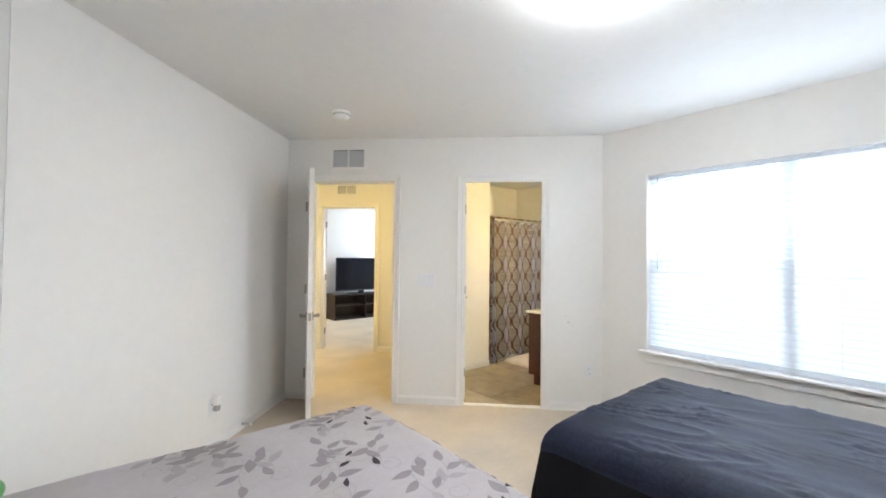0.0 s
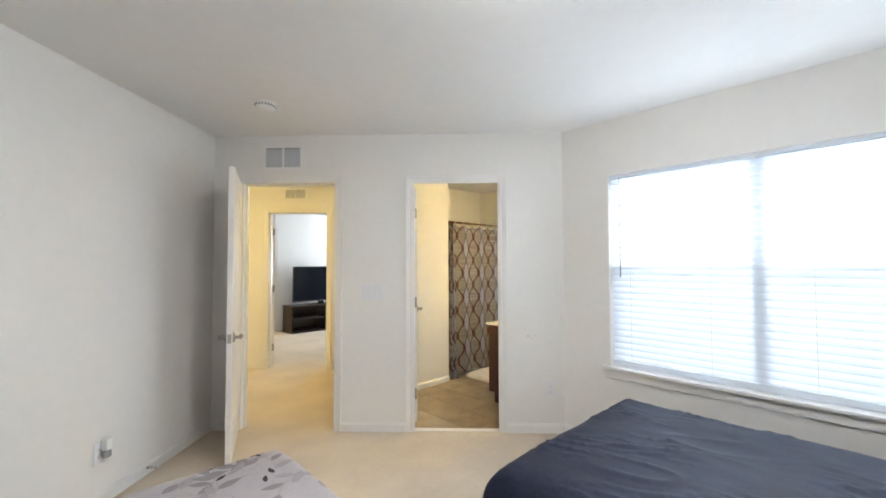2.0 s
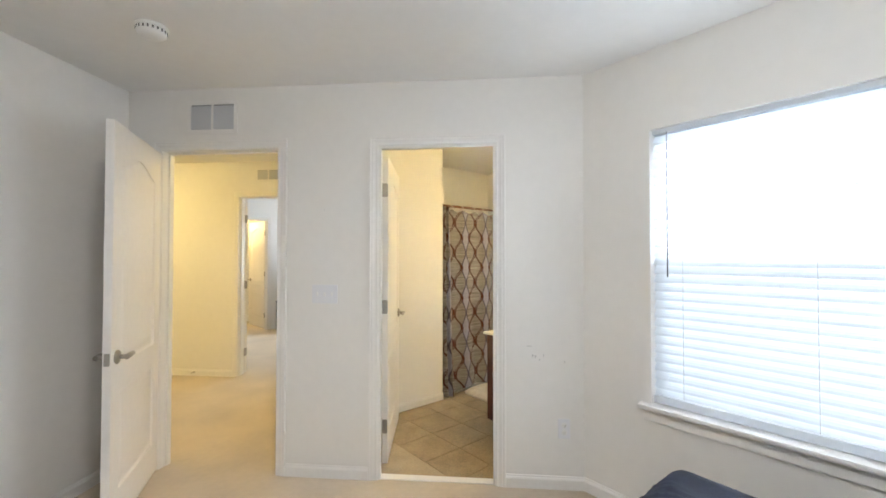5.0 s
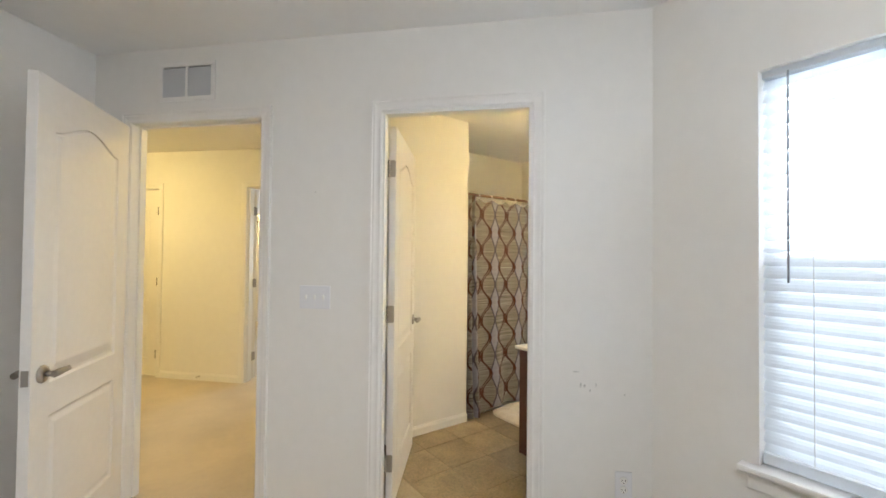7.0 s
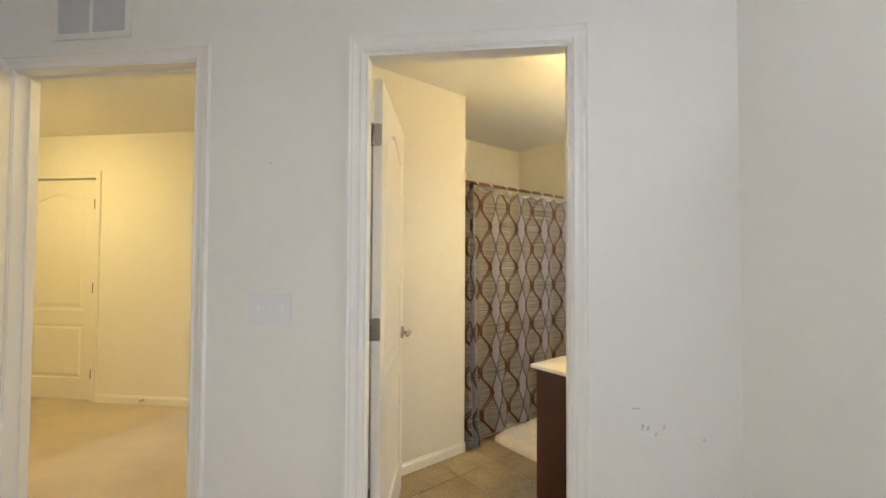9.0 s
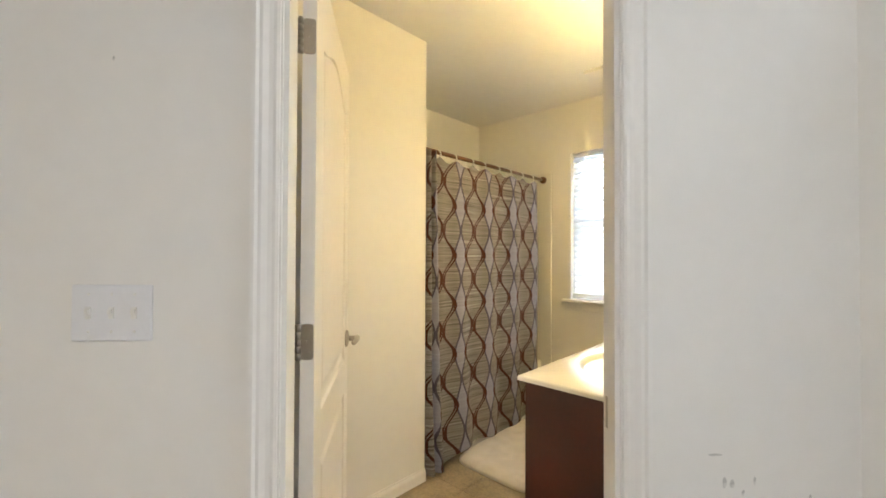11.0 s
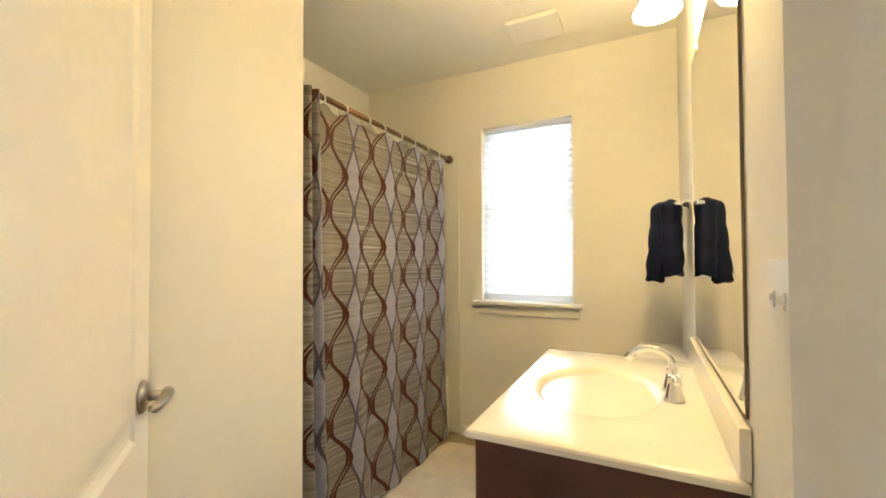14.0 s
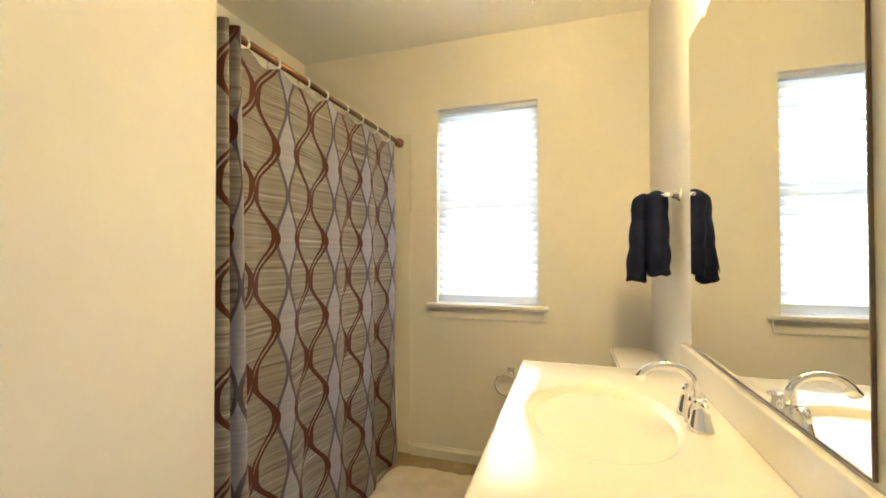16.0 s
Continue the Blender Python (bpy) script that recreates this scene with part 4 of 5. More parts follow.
def shower_curtain():
    ob = thing("shower_curtain", pose(0, 0, 0), "grey-brown shower curtain woven with pointed ovals, drawn shut", "shower curtain")
    nx, nz = 240, 60
    bm = bmesh.new()
    uvl = bm.loops.layers.uv.new("cloth")
    grid, arc_s = [], -0.3164
    prev = None
    x0, x1 = 3.879, 5.112
    for i in range(nx + 1):
        x = x0 + (x1 - x0) * i / nx
        mid = Vector((x, folds(x, 0.9)))
        arc_s += (mid - prev).length if prev else 0
        prev = mid
        near = min(abs(x - r) for r in RINGS)
        col = []
        for k in range(nz + 1):
            sag = 0.026 * min(1.0, near / 0.06)
            zt = 1.842 if x < 3.963 else 1.828 - sag
            zb = 0.035 + 0.02 * math.sin(x * 9) + 0.03 * math.exp(-((x - 4.22) / 0.12) ** 2)
            z = zb + (zt - zb) * k / nz
            yy = Y_ROD - 0.028 + folds(x, z)
            col.append((bm.verts.new((x, yy, z)), (arc_s, z)))
        grid.append(col)
    for i in range(nx):
        for k in range(nz):
            q = (grid[i][k], grid[i + 1][k], grid[i + 1][k + 1], grid[i][k + 1])
            face = bm.faces.new([v for v, _ in q])
            face.smooth = True
            for loop, (_, t) in zip(face.loops, q):
                loop[uvl].uv = t
    part("cloth", bm, curtain_material(), ob, "woven grey and brown curtain cloth")
    liner = bmesh.new()
    rows = []
    for i in range(81):
        x = 3.99 + (5.09 - 3.99) * i / 80
        near = min(abs(x - r) for r in RINGS)
        rows.append([liner.verts.new((x, Y_ROD + 0.045 + 0.012 * math.sin(x * 40) * (1 - 0.5 * k / 12), 0.30 + (1.836 - 0.014 * min(1, near / 0.06) - 0.30) * k / 12)) for k in range(13)])
    for a, b in zip(rows, rows[1:]):
        for k in range(12):
            liner.faces.new((a[k], b[k], b[k + 1], a[k + 1])).smooth = True
    part("liner", liner, shader("white_liner", (0.80, 0.79, 0.76), 0.4, vary=0.03, scale=6), ob, "plain white plastic liner")
    me = bmesh.new()
    tube(me, arc((0, 0, 0), 0.025, -115, 245, 18, "yz"), 0.0042, 8)
    me = mesh_of("ring", me, M_WHITE)
    for x in RINGS:
        part("ring", me, None, ob, "", pose(x + 0.002, Y_ROD, Z_ROD - 0.013, 0, 0, random.uniform(-12, 12)))


def curtain_rod():
    ob = thing("curtain_rod", pose(0, 0, 0), "bronze tension rod carrying the shower curtain", "curtain rod")
    part("rod", tube(bmesh.new(), [(3.876, Y_ROD, Z_ROD), (4.6, Y_ROD, Z_ROD), (5.27, Y_ROD, Z_ROD)], 0.0125, 16), M_BRONZE, ob)
    part("end_cap", lathe(bmesh.new(), [(0.014, 5.235), (0.024, 5.245), (0.028, 5.262), (0.028, 5.2795)], 24, "x", (0, Y_ROD, Z_ROD)), M_BRONZE, ob, "round bronze end cap")


shower_curtain()
curtain_rod()
M_TUB = shader("tub_acrylic", (0.82, 0.80, 0.75), 0.18, vary=0.02, scale=4)


def bathtub():
    ob = thing("bathtub", pose(0, 0, 0), "white acrylic bathtub in the recess behind the curtain", "bathtub")
    xa, xb, ya, yb, top = 3.877, 5.235, 3.562, Y_TUB - 0.002, 0.415
    bm = bmesh.new()
    loops = []
    for inset, z, rad in ((0.0, 0.002, 0.004), (0.0, top - 0.02, 0.006), (0.006, top - 0.004, 0.012), (0.018, top, 0.02), (0.065, top, 0.06), (0.085, top - 0.02, 0.09), (0.12, 0.12, 0.14), (0.20, 0.075, 0.12)):
        ring = []
        for cx, cy, a0 in ((xb - inset - rad, yb - inset - rad, 0), (xa + inset + rad, yb - inset - rad, 90), (xa + inset + rad, ya + inset + rad, 180), (xb - inset - rad, ya + inset + rad, 270)):
            for k in range(7):
                a = radians(a0 + 15 * k)
                ring.append(bm.verts.new((cx + rad * math.cos(a), cy + rad * math.sin(a), z)))
        loops.append(ring)
    for r0, r1 in zip(loops, loops[1:]):
        n = len(r0)
        for k in range(n):
            bm.faces.new((r0[k], r0[(k + 1) % n], r1[(k + 1) % n], r1[k])).smooth = True
    bm.faces.new(loops[-1])
    part("tub", bm, M_TUB, ob)
    part("apron", boxes(((xa + 0.05, ya - 0.006, 0.05), (xb - 0.05, ya + 0.001, top - 0.07)), bev=0.003), M_TUB, ob)


bathtub()
sur = [((3.8755, 3.505, 0.402), (3.882, Y_TUB - 0.008, 1.90)), ((3.882, Y_TUB - 0.008, 0.402), (X_BATH - 0.008, Y_TUB - 0.0005, 1.90)), ((X_BATH - 0.012, 3.498, 0.06), (X_BATH - 0.0005, Y_TUB - 0.008, 1.915))]
for a, b in sur:
    structure("trim_tub_surround", boxes((a, b), bev=0.004), M_TUB, "glossy cream tub surround panel", "trim")
M_CHERRY = shader("cherry_wood", (0.064, 0.0115, 0.0065), 0.38, vary=0.3, scale=5, bump=0.05, bump_scale=40, coat=0.12, grain=0.4)
M_MARBLE = shader("cultured_marble", (0.86, 0.83, 0.76), 0.20, vary=0.02, scale=5, coat=0.3)
VX0, VX1, VY1, VZ = 3.70, 4.635, 2.745, 0.755


def vanity():
    ob = thing("vanity_cabinet", pose(0, 0, 0), "dark cherry wood bathroom vanity cabinet", "cabinet")
    for a, b in ((VX0, VX0 + 0.018), (VX1 - 0.018, VX1)):
        side = prism(bmesh.new(), [(Y_MIR + 0.004, 0.0), (VY1 - 0.07, 0.0), (VY1 - 0.07, 0.10), (VY1, 0.10), (VY1, VZ), (Y_MIR + 0.004, VZ)], a, b)
        bmesh.ops.transform(side, matrix=Matrix(((0, 0, 1, 0), (1, 0, 0, 0), (0, 1, 0, 0), (0, 0, 0, 1))), verts=side.verts)
        part("side_panel", side, M_CHERRY, ob)
    part("bottom_panel", boxes(((VX0 + 0.018, Y_MIR + 0.004, 0.10), (VX1 - 0.018, VY1 - 0.02, 0.118))), M_CHERRY, ob)
    part("toe_kick", boxes(((VX0 + 0.018, VY1 - 0.085, 0.0), (VX1 - 0.018, VY1 - 0.07, 0.10))), M_CHERRY, ob)
    fr = boxes(((VX0 + 0.018, VY1 - 0.02, 0.10), (VX0 + 0.045, VY1, VZ)), ((VX1 - 0.045, VY1 - 0.02, 0.10), (VX1 - 0.018, VY1, VZ)), ((VX0 + 0.045, VY1 - 0.02, VZ - 0.03), (VX1 - 0.045, VY1, VZ)), ((VX0 + 0.045, VY1 - 0.02, 0.10), (VX1 - 0.045, VY1, 0.13)), ((VX0 + 0.045, VY1 - 0.02, 0.545), (VX1 - 0.045, VY1, 0.57)))
    part("face_frame", fr, M_CHERRY, ob)
    part("drawer_front", boxes(((VX0 + 0.03, VY1 + 0.001, 0.565), (VX1 - 0.03, VY1 + 0.020, VZ - 0.018)), bev=0.006), M_CHERRY, ob)
    mid = (VX0 + VX1) / 2
    for a, b in ((VX0 + 0.03, mid - 0.003), (mid + 0.003, VX1 - 0.03)):
        d = part("cabinet_door", boxes(((a, VY1 + 0.001, 0.115), (a + 0.055, VY1 + 0.020, 0.55)), ((b - 0.055, VY1 + 0.001, 0.115), (b, VY1 + 0.020, 0.55)), ((a + 0.055, VY1 + 0.001, 0.115), (b - 0.055, VY1 + 0.020, 0.17)), ((a + 0.055, VY1 + 0.001, 0.495), (b - 0.055, VY1 + 0.020, 0.55)), bev=0.002), M_CHERRY, ob)
        part("panel", boxes(((a + 0.056, VY1 + 0.003, 0.171), (b - 0.056, VY1 + 0.012, 0.494))), M_CHERRY, d)
        x = b - 0.03 if a < mid - 0.1 else a + 0.03
        part("knob", lathe(bmesh.new(), [(0.006, 0.0), (0.006, 0.012), (0.014, 0.018), (0.013, 0.026), (0.001, 0.028)], 16, "y", (x, VY1 + 0.0205, 0.47)), M_NICKEL, d, "nickel knob")


def vanity_top():
    """A one-piece top with its oval bowl sunk into it."""
    ob = thing("countertop", pose(0, 0, VZ), "cream cultured marble vanity top with an oval basin", "countertop")
    x0, x1, y0, y1, h = VX0 - 0.016, VX1 + 0.014, Y_MIR + 0.004, 2.772, 0.02
    cx, cy, ax, ay = 4.15, 2.515, 0.232, 0.172
    n = 64
    bm = bmesh.new()

    def rim(k):
        a = 2 * math.pi * k / n
        c, s_ = math.cos(a), math.sin(a)
        t = min(((x1 - cx) if c > 0 else (x0 - cx)) / c if abs(c) > 1e-6 else 1e9, ((y1 - cy) if s_ > 0 else (y0 - cy)) / s_ if abs(s_) > 1e-6 else 1e9)
        return cx + c * t, cy + s_ * t
    corners = [(x1, y1), (x0, y1), (x0, y0), (x1, y0)]
    outer = [rim(k) for k in range(n)]
    for qx, qy in corners:
        j = min(range(n), key=lambda k: (outer[k][0] - qx) ** 2 + (outer[k][1] - qy) ** 2)
        outer[j] = (qx, qy)

    def grow(o, e):
        return (o[0] + e * (1 if o[0] > cx else -1) * (abs(o[0] - (x1 if o[0] > cx else x0)) < 1e-6), o[1] + e * (1 if o[1] > cy else -1) * (abs(o[1] - (y1 if o[1] > cy else y0)) < 1e-6))
    rings = [[bm.verts.new((*o, 0.0)) for o in outer], [bm.verts.new((*o, h - 0.007)) for o in outer], [bm.verts.new((*grow(o, -0.003), h - 0.002)) for o in outer], [bm.verts.new((*grow(o, -0.009), h)) for o in outer]]
    for f, z in [(1.12, h)] + [(1.09 - 0.07 * q, h - 0.116 * (1 - ((1.09 - 0.07 * q) / 1.1) ** 2) ** 1.15) for q in range(15)]:
        rings.append([bm.verts.new((cx + ax * f * math.cos(2 * math.pi * k / n), cy + ay * f * math.sin(2 * math.pi * k / n), z)) for k in range(n)])
    for i, (r0, r1) in enumerate(zip(rings, rings[1:])):
        for k in range(n):
            bm.faces.new((r0[k], r0[(k + 1) % n], r1[(k + 1) % n], r1[k])).smooth = i > 2
    bm.faces.new(rings[-1])
    bm.faces.new(rings[0][::-1])
    part("top", bm, M_MARBLE, ob)
    part("backsplash", boxes(((x0 + 0.004, Y_MIR + 0.0015, h), (x1 - 0.004, Y_MIR + 0.022, h + 0.10)), bev=0.005), M_MARBLE, ob)
    part("drain", lathe(bmesh.new(), [(0.024, h - 0.120), (0.022, h - 0.1125), (0.012, h - 0.1115), (0.001, h - 0.112)], 24, "z", (cx, cy, 0)), M_CHROME, ob, "chrome drain")


def faucet():
    ob = thing("faucet", pose(4.158, 2.303, VZ + 0.02), "chrome two-handle faucet with an arched spout", "faucet")
    part("spout_base", lathe(bmesh.new(), [(0.023, 0.0), (0.023, 0.004), (0.018, 0.02), (0.0135, 0.055), (0.013, 0.068)], 28), M_CHROME, ob)
    pts = [(0, 0, 0.06), (0, 0.001, 0.085)] + [Vector((0, 0.060 - 0.059 * math.cos(radians(a)), 0.094 + 0.044 * math.sin(radians(a)))) for a in range(10, 151, 14)] + [(0, 0.124, 0.098)]
    part("spout", tube(bmesh.new(), pts, [0.0125] * 2 + [0.0105] * (len(pts) - 5) + [0.011, 0.0125, 0.0135], 16), M_CHROME, ob, "arched chrome spout")
    for sx in (-1, 1):
        h = part("handle", lathe(bmesh.new(), [(0.029, 0.0), (0.0295, 0.004), (0.024, 0.020), (0.0175, 0.048), (0.0145, 0.064), (0.016, 0.070), (0.011, 0.078), (0.001, 0.079)], 28, "z", (sx * 0.051, 0, 0)), M_CHROME, ob, "fluted chrome handle")
        part("lever", tube(bmesh.new(), [(sx * 0.051, 0, 0.066), (sx * 0.070, -0.002, 0.070), (sx * 0.092, -0.004, 0.062)], [0.009, 0.008, 0.006], 10), M_CHROME, h)
    part("pull_rod", tube(bmesh.new(), [(0, -0.022, 0.0), (0, -0.022, 0.07)], 0.003, 8), M_CHROME, ob)


vanity()
vanity_top()
faucet()


def wall_mirror():
    ob = thing("mirror", pose(0, 0, 0), "frameless mirror above the vanity with plastic clips", "mirror")
    mm = shader("mirror_silver", (0.90, 0.91, 0.89), 0.0, 1.0)
    part("glass", boxes(((3.715, Y_MIR + 0.0015, 0.886), (4.56, Y_MIR + 0.0055, 1.915))), mm, ob, "silvered mirror glass")
    part("edge", boxes(((3.7125, Y_MIR + 0.001, 0.886), (3.715, Y_MIR + 0.0065, 1.915)), ((3.7125, Y_MIR + 0.001, 0.883), (4.56, Y_MIR + 0.007, 0.886))), shader("mirror_edge_backing", (0.15, 0.11, 0.07), 0.5, vary=0.1, scale=40), ob, "dark desilvered edge")
    for x, z in ((4.40, 1.918), (3.88, 1.918)):
        part("clip", boxes(((x - 0.012, Y_MIR + 0.001, z - 0.014), (x + 0.012, Y_MIR + 0.010, z + 0.008)), bev=0.002), M_WHITE, ob, "clear plastic mirror clip")


wall_mirror()
M_BULB = glow("vanity_shade_glass", WARM, 76.0)
M_FILAMENT = glow("vanity_bulb", WARM, 300.0)


def vanity_light():
    ob = thing("vanity_light", pose(4.17, Y_MIR, 2.165), "two-shade vanity light above the mirror, switched on", "wall light")
    part("backplate", boxes(((-0.19, 0.001, -0.03), (0.19, 0.025, 0.05)), bev=0.006), M_NICKEL, ob, "nickel backplate")
    for x in (-0.111, 0.111):
        part("arm", tube(bmesh.new(), [(x, 0.02, 0.01), (x, 0.07, 0.03), (x, 0.11, 0.03), (x, 0.125, 0.005), (x, 0.125, -0.02)], 0.009, 10), M_NICKEL, ob)
        part("shade", lathe(bmesh.new(), [(0.024, -0.015), (0.030, -0.03), (0.036, -0.07), (0.052, -0.12), (0.074, -0.158), (0.072, -0.162), (0.049, -0.121), (0.033, -0.07), (0.027, -0.035), (0.001, -0.034)], 32, "z", (x, 0.125, 0)), M_BULB, ob, "glowing frosted bell shade")
        part("bulb", lathe(bmesh.new(), [(0.001, -0.062), (0.018, -0.072), (0.027, -0.092), (0.027, -0.108), (0.018, -0.126), (0.001, -0.135)], 20, "z", (x, 0.125, 0)), M_FILAMENT, ob, "lit round bulb inside the shade")


vanity_light()
plate("light_switch", pose(3.485, Y_MIR, 1.13), 2, "white light switch beside the bathroom mirror", "switch")
structure("trim_strike_plate", boxes(((N1 - 0.045, B_DOOR[0] - 0.001, 0.86), (N1 - 0.012, B_DOOR[0] + 0.002, 0.93))), M_NICKEL, "brass strike plate on the door lining", "trim", DIAG)
M_WOOL = shader("navy_quilted_cloth", (0.008, 0.011, 0.034), 0.8, vary=0.4, scale=25, bump=0.4, bump_scale=120, spec=0.08)
M_STRIPE = shader("blue_stripe_cloth", (0.015, 0.025, 0.09), 0.85, vary=0.3, scale=25)


def towel_ring():
    ob = thing("towel_ring", pose(4.70, Y_MIR, 1.41), "chrome towel ring on the bathroom wall", "towel ring")
    part("rose", lathe(bmesh.new(), [(0.027, 0.0005), (0.027, 0.008), (0.016, 0.014), (0.011, 0.03)], 24, "y"), M_CHROME, ob)
    part("post", tube(bmesh.new(), [(0, 0.02, 0), (0, 0.055, 0)], 0.009, 10), M_CHROME, ob)
    part("bar", tube(bmesh.new(), [(-0.01, 0.052, 0), (0.07, 0.068, 0.004), (0.16, 0.066, -0.006)], 0.0055, 10), M_CHROME, ob)


def jacket():
    """A small quilted garment folded over the ring: two hanging lobes with bulging rows."""
    ob = thing("jacket", pose(4.80, Y_MIR + 0.068, 1.425), "small dark navy quilted jacket hanging from the towel ring", "jacket")
    for name, dx, dy, w0, w1, low, lean in (("front_half", 0.042, 0.034, 0.043, 0.055, -0.340, 0.030), ("back_half", -0.034, 0.002, 0.043, 0.056, -0.312, -0.008)):
        bm = bmesh.new()
        rings = []
        n = 28
        for k in range(n + 1):
            f = k / n
            z = 0.012 + (low - 0.012) * f
            bulge = 1 + 0.17 * abs(math.sin(f * math.pi * 3.2))
            w = (w0 + (w1 - w0) * f) * bulge * min(1.0, 0.25 + (f * 9) ** 0.5)
            t = 0.036 * bulge * min(1.0, 0.25 + (f * 9) ** 0.5)
            ring = []
            for j in range(20):
                a = 2 * math.pi * j / 20
                wob = 1 + 0.08 * noise.noise((math.cos(a) * 2 + dx * 50, math.sin(a) * 2, f * 7))
                ring.append(bm.verts.new((dx + w * math.cos(a) * wob, dy + lean * f + t * math.sin(a) * wob, z + 0.01 * math.cos(a * 2 + dx * 40) * f)))
            rings.append(ring)
        for r0, r1 in zip(rings, rings[1:]):
            for j in range(20):
                bm.faces.new((r0[j], r0[(j + 1) % 20], r1[(j + 1) % 20], r1[j])).smooth = True
        bm.faces.new(rings[0])
        bm.faces.new(rings[-1])
        part(name, bm, M_WOOL, ob)
    bm = bmesh.new()
    rows = []
    for k in range(15):
        f = k / 14
        rows.append([bm.verts.new((0.05 + g - 0.03 * f, 0.034 + 0.03 * f + 0.0365 + 0.002 * math.sin(f * 9), -0.03 - 0.28 * f)) for g in (-0.006, 0.006)])
    for a, b in zip(rows, rows[1:]):
        bm.faces.new((a[0], a[1], b[1], b[0]))
    part("stripe", bm, M_STRIPE, ob, "thin blue stripe")


towel_ring()
jacket()
M_CERAMIC = shader("toilet_ceramic", (0.83, 0.81, 0.77), 0.12, vary=0.02, scale=5, coat=0.3)


def toilet():
    ob = thing("toilet", pose(4.935, Y_MIR + 0.004, 0), "white ceramic toilet between vanity and window", "toilet")
    part("tank", boxes(((-0.215, 0.01, 0.36), (0.215, 0.195, 0.705)), bev=0.025), M_CERAMIC, ob)
    part("tank_lid", prism(prism(bmesh.new(), rounded(-0.226, 0.226, 0.004, 0.206, 0.055), 0.706, 0.734), rounded(-0.219, 0.219, 0.010, 0.199, 0.05), 0.734, 0.742), M_CERAMIC, ob)
    part("flush_lever", tube(bmesh.new(), [(-0.15, 0.196, 0.65), (-0.15, 0.214, 0.65), (-0.09, 0.218, 0.645)], 0.007, 10), M_CHROME, ob, "chrome flush lever")
    bm = bmesh.new()
    rings = []
    for z, ry, rx, c in ((0.0, 0.20, 0.11, 0.36), (0.10, 0.19, 0.105, 0.37), (0.22, 0.21, 0.14, 0.40), (0.33, 0.245, 0.175, 0.43), (0.385, 0.255, 0.185, 0.44), (0.39, 0.21, 0.14, 0.44), (0.26, 0.14, 0.10, 0.43), (0.22, 0.05, 0.04, 0.42)):
        rings.append([bm.verts.new((rx * math.cos(2 * math.pi * k / 32), c + ry * math.sin(2 * math.pi * k / 32), z)) for k in range(32)])
    for r0, r1 in zip(rings, rings[1:]):
        for k in range(32):
            bm.faces.new((r0[k], r0[(k + 1) % 32], r1[(k + 1) % 32], r1[k])).smooth = True
    bm.faces.new(rings[-1])
    bm.faces.new(rings[0][::-1])
    box(bm, (-0.10, 0.02, 0.0), (0.10, 0.22, 0.36))
    part("bowl", bm, M_CERAMIC, ob)
    seat = bmesh.new()
    prism(seat, [(0.19 * math.cos(2 * math.pi * k / 36), 0.445 + 0.245 * math.sin(2 * math.pi * k / 36)) for k in range(36)], 0.392, 0.425)
    part("lid", seat, M_CERAMIC, ob)


toilet()


def paper_holder():
    ob = thing("paper_holder", pose(X_BATH, 2.90, 0.55), "chrome ring paper holder on the bathroom wall", "paper holder")
    part("rose", boxes(((-0.012, -0.02, -0.02), (-0.0005, 0.02, 0.02)), bev=0.003), M_CHROME, ob)
    part("ring", tube(bmesh.new(), arc((-0.03, 0.03, -0.075), 0.06, 0, 360, 30, "yz"), 0.005, 10), M_CHROME, ob)
    part("post", tube(bmesh.new(), [(-0.01, 0, 0), (-0.03, 0.005, -0.015)], 0.007, 8), M_CHROME, ob)


paper_holder()


def bath_fan():
    ob = thing("exhaust_fan", pose(4.925, 2.885, H), "square white exhaust fan cover on the ceiling", "exhaust fan")
    part("cover", boxes(((-0.115, -0.135, -0.028), (0.115, 0.135, -0.004)), bev=0.010), M_WHITE, ob)
    part("neck", boxes(((-0.10, -0.12, -0.004), (0.10, 0.12, -0.0002))), M_WHITE, ob)


bath_fan()
M_RUG = shader("cream_plush", (0.62, 0.55, 0.46), 0.97, vary=0.14, scale=14, bump=1.0, bump_scale=150, sheen=0.5)


def rug():
    bm = bmesh.new()
    x0, x1, y0, y1 = 4.14, 5.13, 2.98, 3.54
    nx, ny = 90, 50
    grid = []
    for i in range(nx + 1):
        col = []
        for j in range(ny + 1):
            u, v = 2 * i / nx - 1, 2 * j / ny - 1
            # squircle outline
            d = (abs(u) ** 7 + abs(v) ** 7) ** (1 / 7)
            m_ = max(abs(u), abs(v))
            k = m_ / d if d > 0 else 1
            h = 0.034 * min(1, (1 - m_) * 9 + 0.12) ** 0.5 + 0.008 * noise.noise((u * 7, v * 4, 0)) + 0.004 * noise.noise((u * 40, v * 22, 3))
            col.append(bm.verts.new(((x0 + x1) / 2 + u * k * (x1 - x0) / 2, (y0 + y1) / 2 + v * k * (y1 - y0) / 2, 0.006 + max(0.0, h))))
        grid.append(col)
    for i in range(nx):
        for j in range(ny):
            bm.faces.new((grid[i][j], grid[i + 1][j], grid[i + 1][j + 1], grid[i][j + 1])).smooth = True
    edge = [e for e in bm.edges if e.is_boundary]
    ext = bmesh.ops.extrude_edge_only(bm, edges=edge)
    for v in ext["geom"]:
        if isinstance(v, bmesh.types.BMVert):
            v.co.z = 0.0045
    ob = part("rug", bm, M_RUG)
    tagged(ob, "cream plush bath rug beside the tub", "rug")


rug()

# ---- lounge and the room beyond ----
M_ESPRESSO = shader("dark_brown_laminate", (0.022, 0.013, 0.010), 0.35, vary=0.3, scale=8, coat=0.1)
M_SCREEN = shader("television_screen", (0.006, 0.008, 0.014), 0.12)


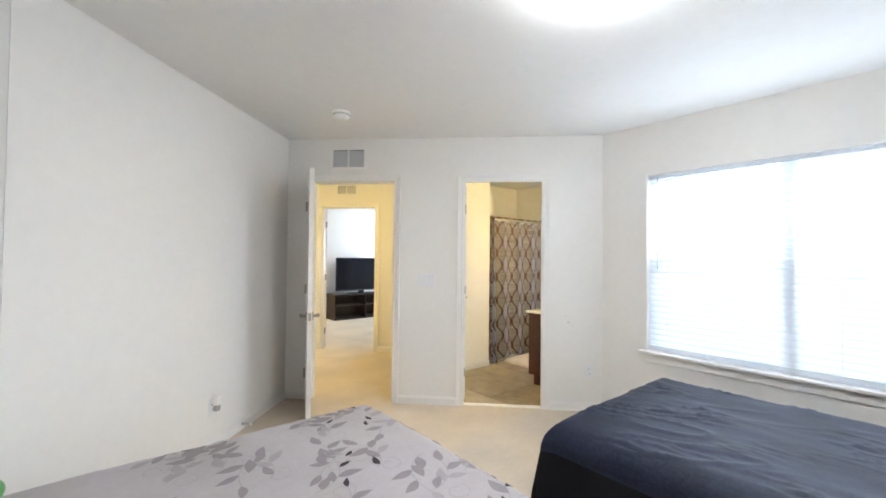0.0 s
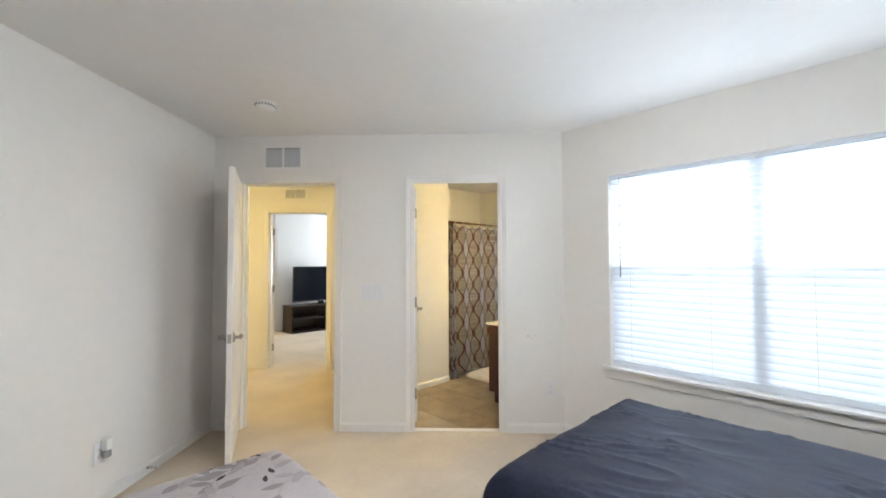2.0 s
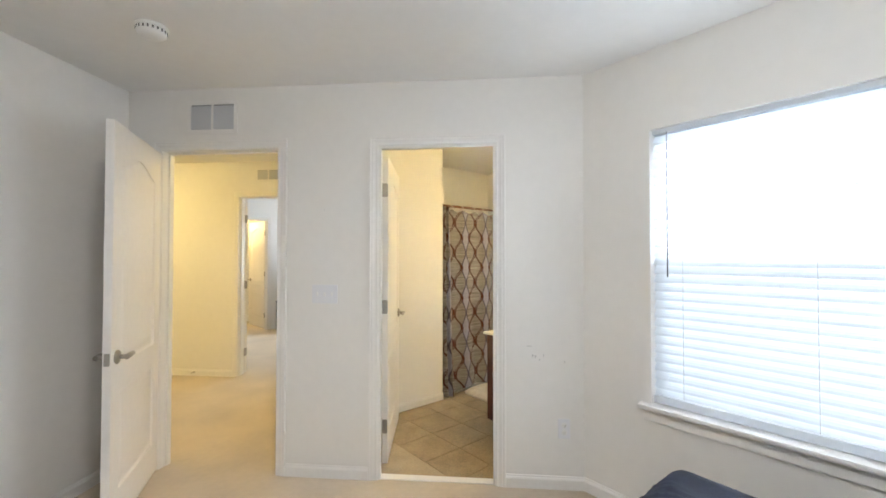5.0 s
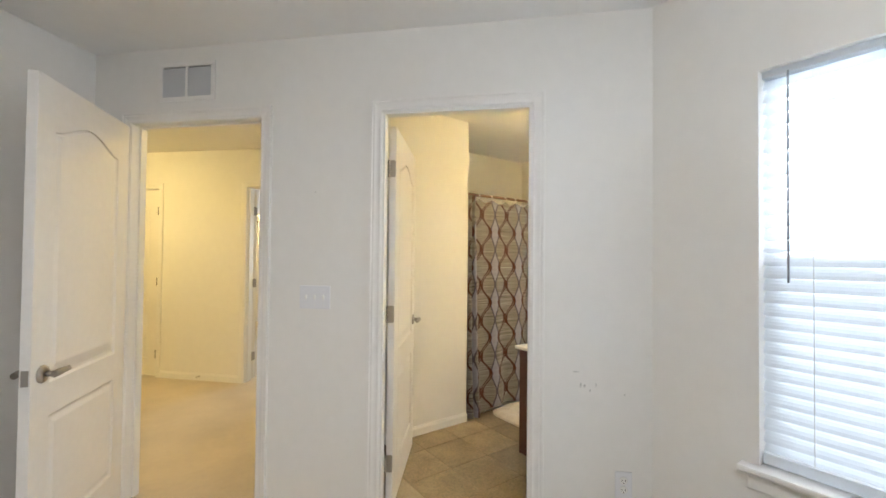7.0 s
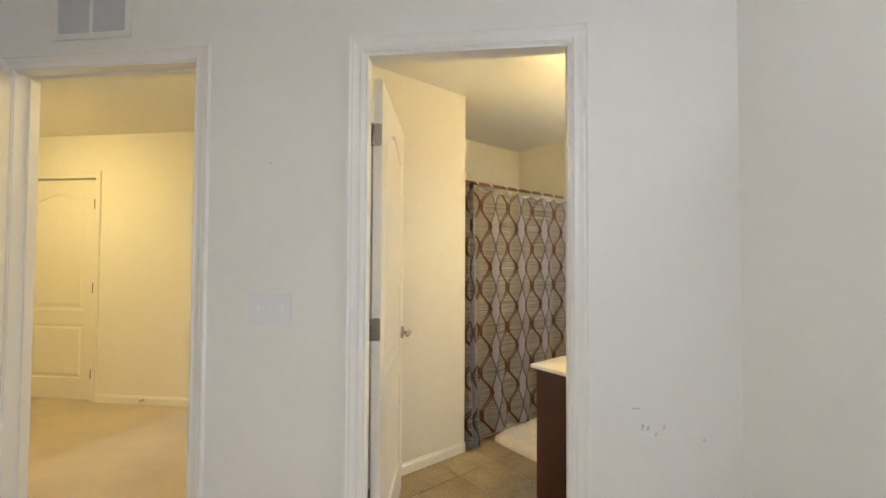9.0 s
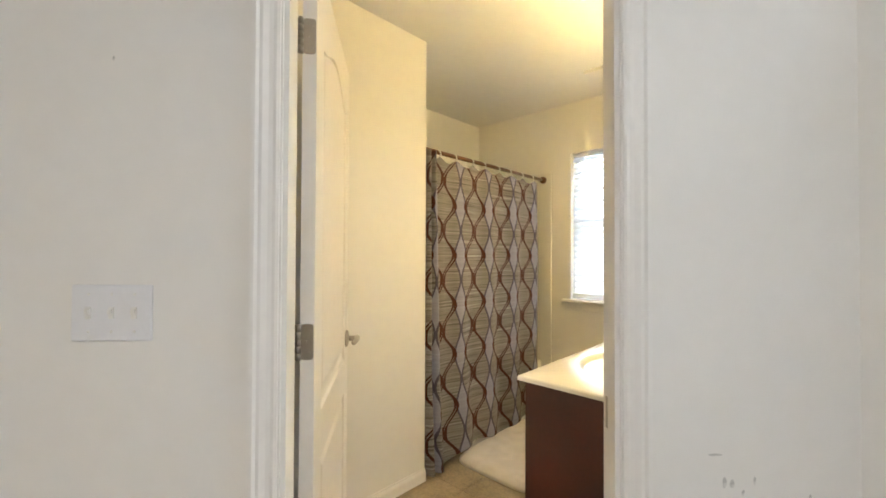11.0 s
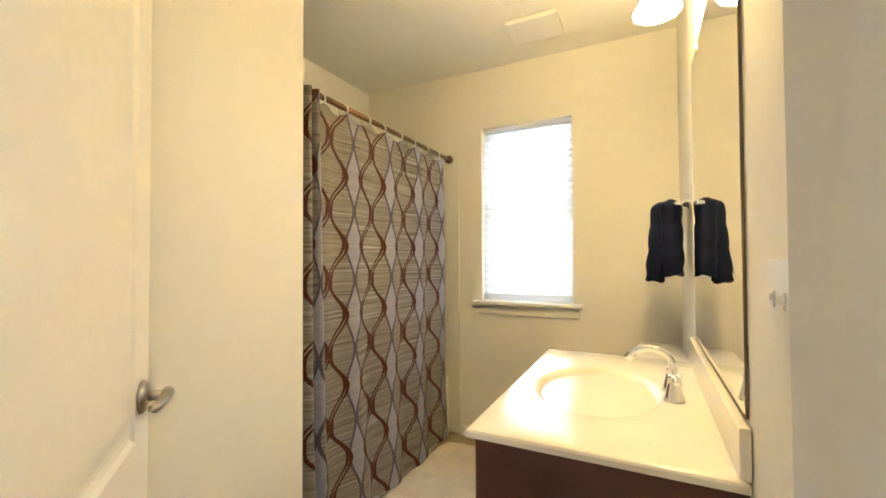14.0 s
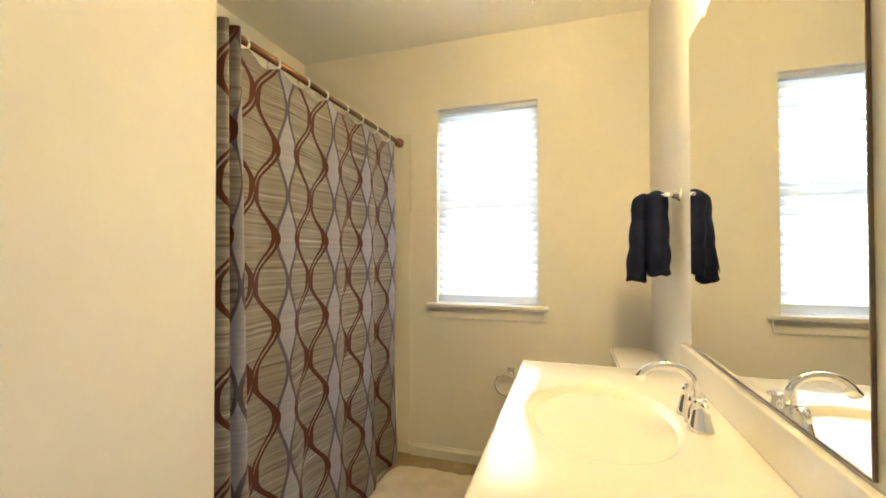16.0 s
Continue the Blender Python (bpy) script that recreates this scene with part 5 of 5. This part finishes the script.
def tv_stand():
    ob = thing("tv_stand", pose(3.87, 7.88, 0), "low dark brown laminate television stand", "tv stand")
    w, d, h = 1.45, 0.42, 0.535
    part("top", boxes(((-0.01, -0.01, h - 0.03), (w + 0.01, d, h)), bev=0.004), M_ESPRESSO, ob)
    for x in (0.0, w / 2 - 0.012, w - 0.024):
        part("upright", boxes(((x, 0.005, 0.03), (x + 0.024, d - 0.01, h - 0.03))), M_ESPRESSO, ob)
    part("shelf", boxes(((0.024, 0.02, 0.27), (w / 2 - 0.012, d - 0.02, 0.29))), M_ESPRESSO, ob)
    part("shelf", boxes(((w / 2 + 0.012, 0.02, 0.27), (w - 0.024, d - 0.02, 0.29))), M_ESPRESSO, ob)
    part("bottom", boxes(((0.0, 0.005, 0.0), (w, d - 0.01, 0.03))), M_ESPRESSO, ob)
    part("back_panel", boxes(((0.0, d - 0.01, 0.0), (w, d - 0.002, h - 0.03))), M_ESPRESSO, ob)


def television():
    ob = thing("television", pose(3.985, 8.10, 0.536), "large black flat television on the low stand", "television")
    w = 1.20
    part("foot", boxes(((w / 2 - 0.28, -0.11, 0.0), (w / 2 + 0.28, 0.11, 0.014)), bev=0.005), M_BLACK, ob)
    part("neck", boxes(((w / 2 - 0.06, -0.02, 0.014), (w / 2 + 0.06, 0.02, 0.07)), bev=0.004), M_BLACK, ob)
    part("housing", boxes(((0, -0.025, 0.055), (w, 0.03, 0.775)), bev=0.008), M_BLACK, ob)
    part("screen", boxes(((0.022, -0.0275, 0.085), (w - 0.022, -0.0252, 0.755))), M_SCREEN, ob, "dark glossy screen")
    part("speaker_bar", boxes(((0.02, -0.0265, 0.058), (w - 0.02, -0.0255, 0.078))), shader("grey_bezel", (0.10, 0.10, 0.11), 0.4), ob, "grey lower bezel")


tv_stand()
television()


def far_curtain():
    bm = bmesh.new()
    rows = [[bm.verts.new((2.60 + 0.55 * i / 30, 9.25 + 0.02 * math.sin(i * 1.1), z)) for z in (0.25, 1.0, 1.95)] for i in range(31)]
    for a, b in zip(rows, rows[1:]):
        for k in range(2):
            bm.faces.new((a[k], b[k], b[k + 1], a[k + 1])).smooth = True
    ob = part("hanging_cloth", bm, shader("dark_brown_cloth", (0.09, 0.06, 0.035), 0.85, vary=0.4, scale=9), None)
    tagged(ob, "dark brown cloth hanging in the lit room beyond the lounge", "curtain")
    bm = bmesh.new()
    part("rail", tube(bm, [(2.13, 9.25, 1.955), (3.4, 9.25, 1.955)], 0.012, 10), M_BRONZE, ob)


far_curtain()


# ---- bathroom floor tiles ----
def clip(poly, a, b, c):
    """Keeps the part of a polygon where a x + b y <= c."""
    out = []
    for k, p in enumerate(poly):
        q = poly[(k + 1) % len(poly)]
        dp, dq = a * p[0] + b * p[1] - c, a * q[0] + b * q[1] - c
        if dp <= 0:
            out.append(p)
        if (dp < 0 < dq) or (dq < 0 < dp):
            f = dp / (dp - dq)
            out.append((p[0] + f * (q[0] - p[0]), p[1] + f * (q[1] - p[1])))
    return out


def tile_material():
    m = shader("tan_vinyl_tile", (0.29, 0.225, 0.135), 0.42, vary=0.35, scale=6, bump=0.12, bump_scale=70)
    nt = m.node_tree
    info = nt.nodes.new("ShaderNodeObjectInfo")
    hsv = nt.nodes.new("ShaderNodeHueSaturation")
    rng = nt.nodes.new("ShaderNodeMapRange")
    rng.inputs["To Min"].default_value, rng.inputs["To Max"].default_value = 0.85, 1.12
    nt.links.new(info.outputs["Random"], rng.inputs["Value"])
    nt.links.new(rng.outputs[0], hsv.inputs["Value"])
    p = nt.nodes["Principled BSDF"]
    link = p.inputs["Base Color"].links[0]
    nt.links.new(link.from_socket, hsv.inputs["Color"])
    nt.links.new(hsv.outputs[0], p.inputs["Base Color"])
    return m


M_TILE = tile_material()
TILE = 0.305
bath_slab = bpy.data.objects["floor_bathroom"]
for i in range(8):
    for j in range(6):
        x, y, g = 3.03 + i * TILE, 2.06 + j * TILE, 0.0018
        poly = [(x + g, y + g), (x + TILE - g, y + g), (x + TILE - g, y + TILE - g), (x + g, y + TILE - g)]
        for a, b, c in ((-R2, -R2, -3.869), (0, 1, 3.584), (1, 0, X_BATH), (0, -1, -Y_MIR), (-R2, R2, 0.27)):
            poly = clip(poly, a, b, c) if poly else poly
        if len(poly) > 2 and sum(p[0] for p in poly):
            part("tile", prism(bmesh.new(), poly, 0.0035, 0.0062), M_TILE, bath_slab)
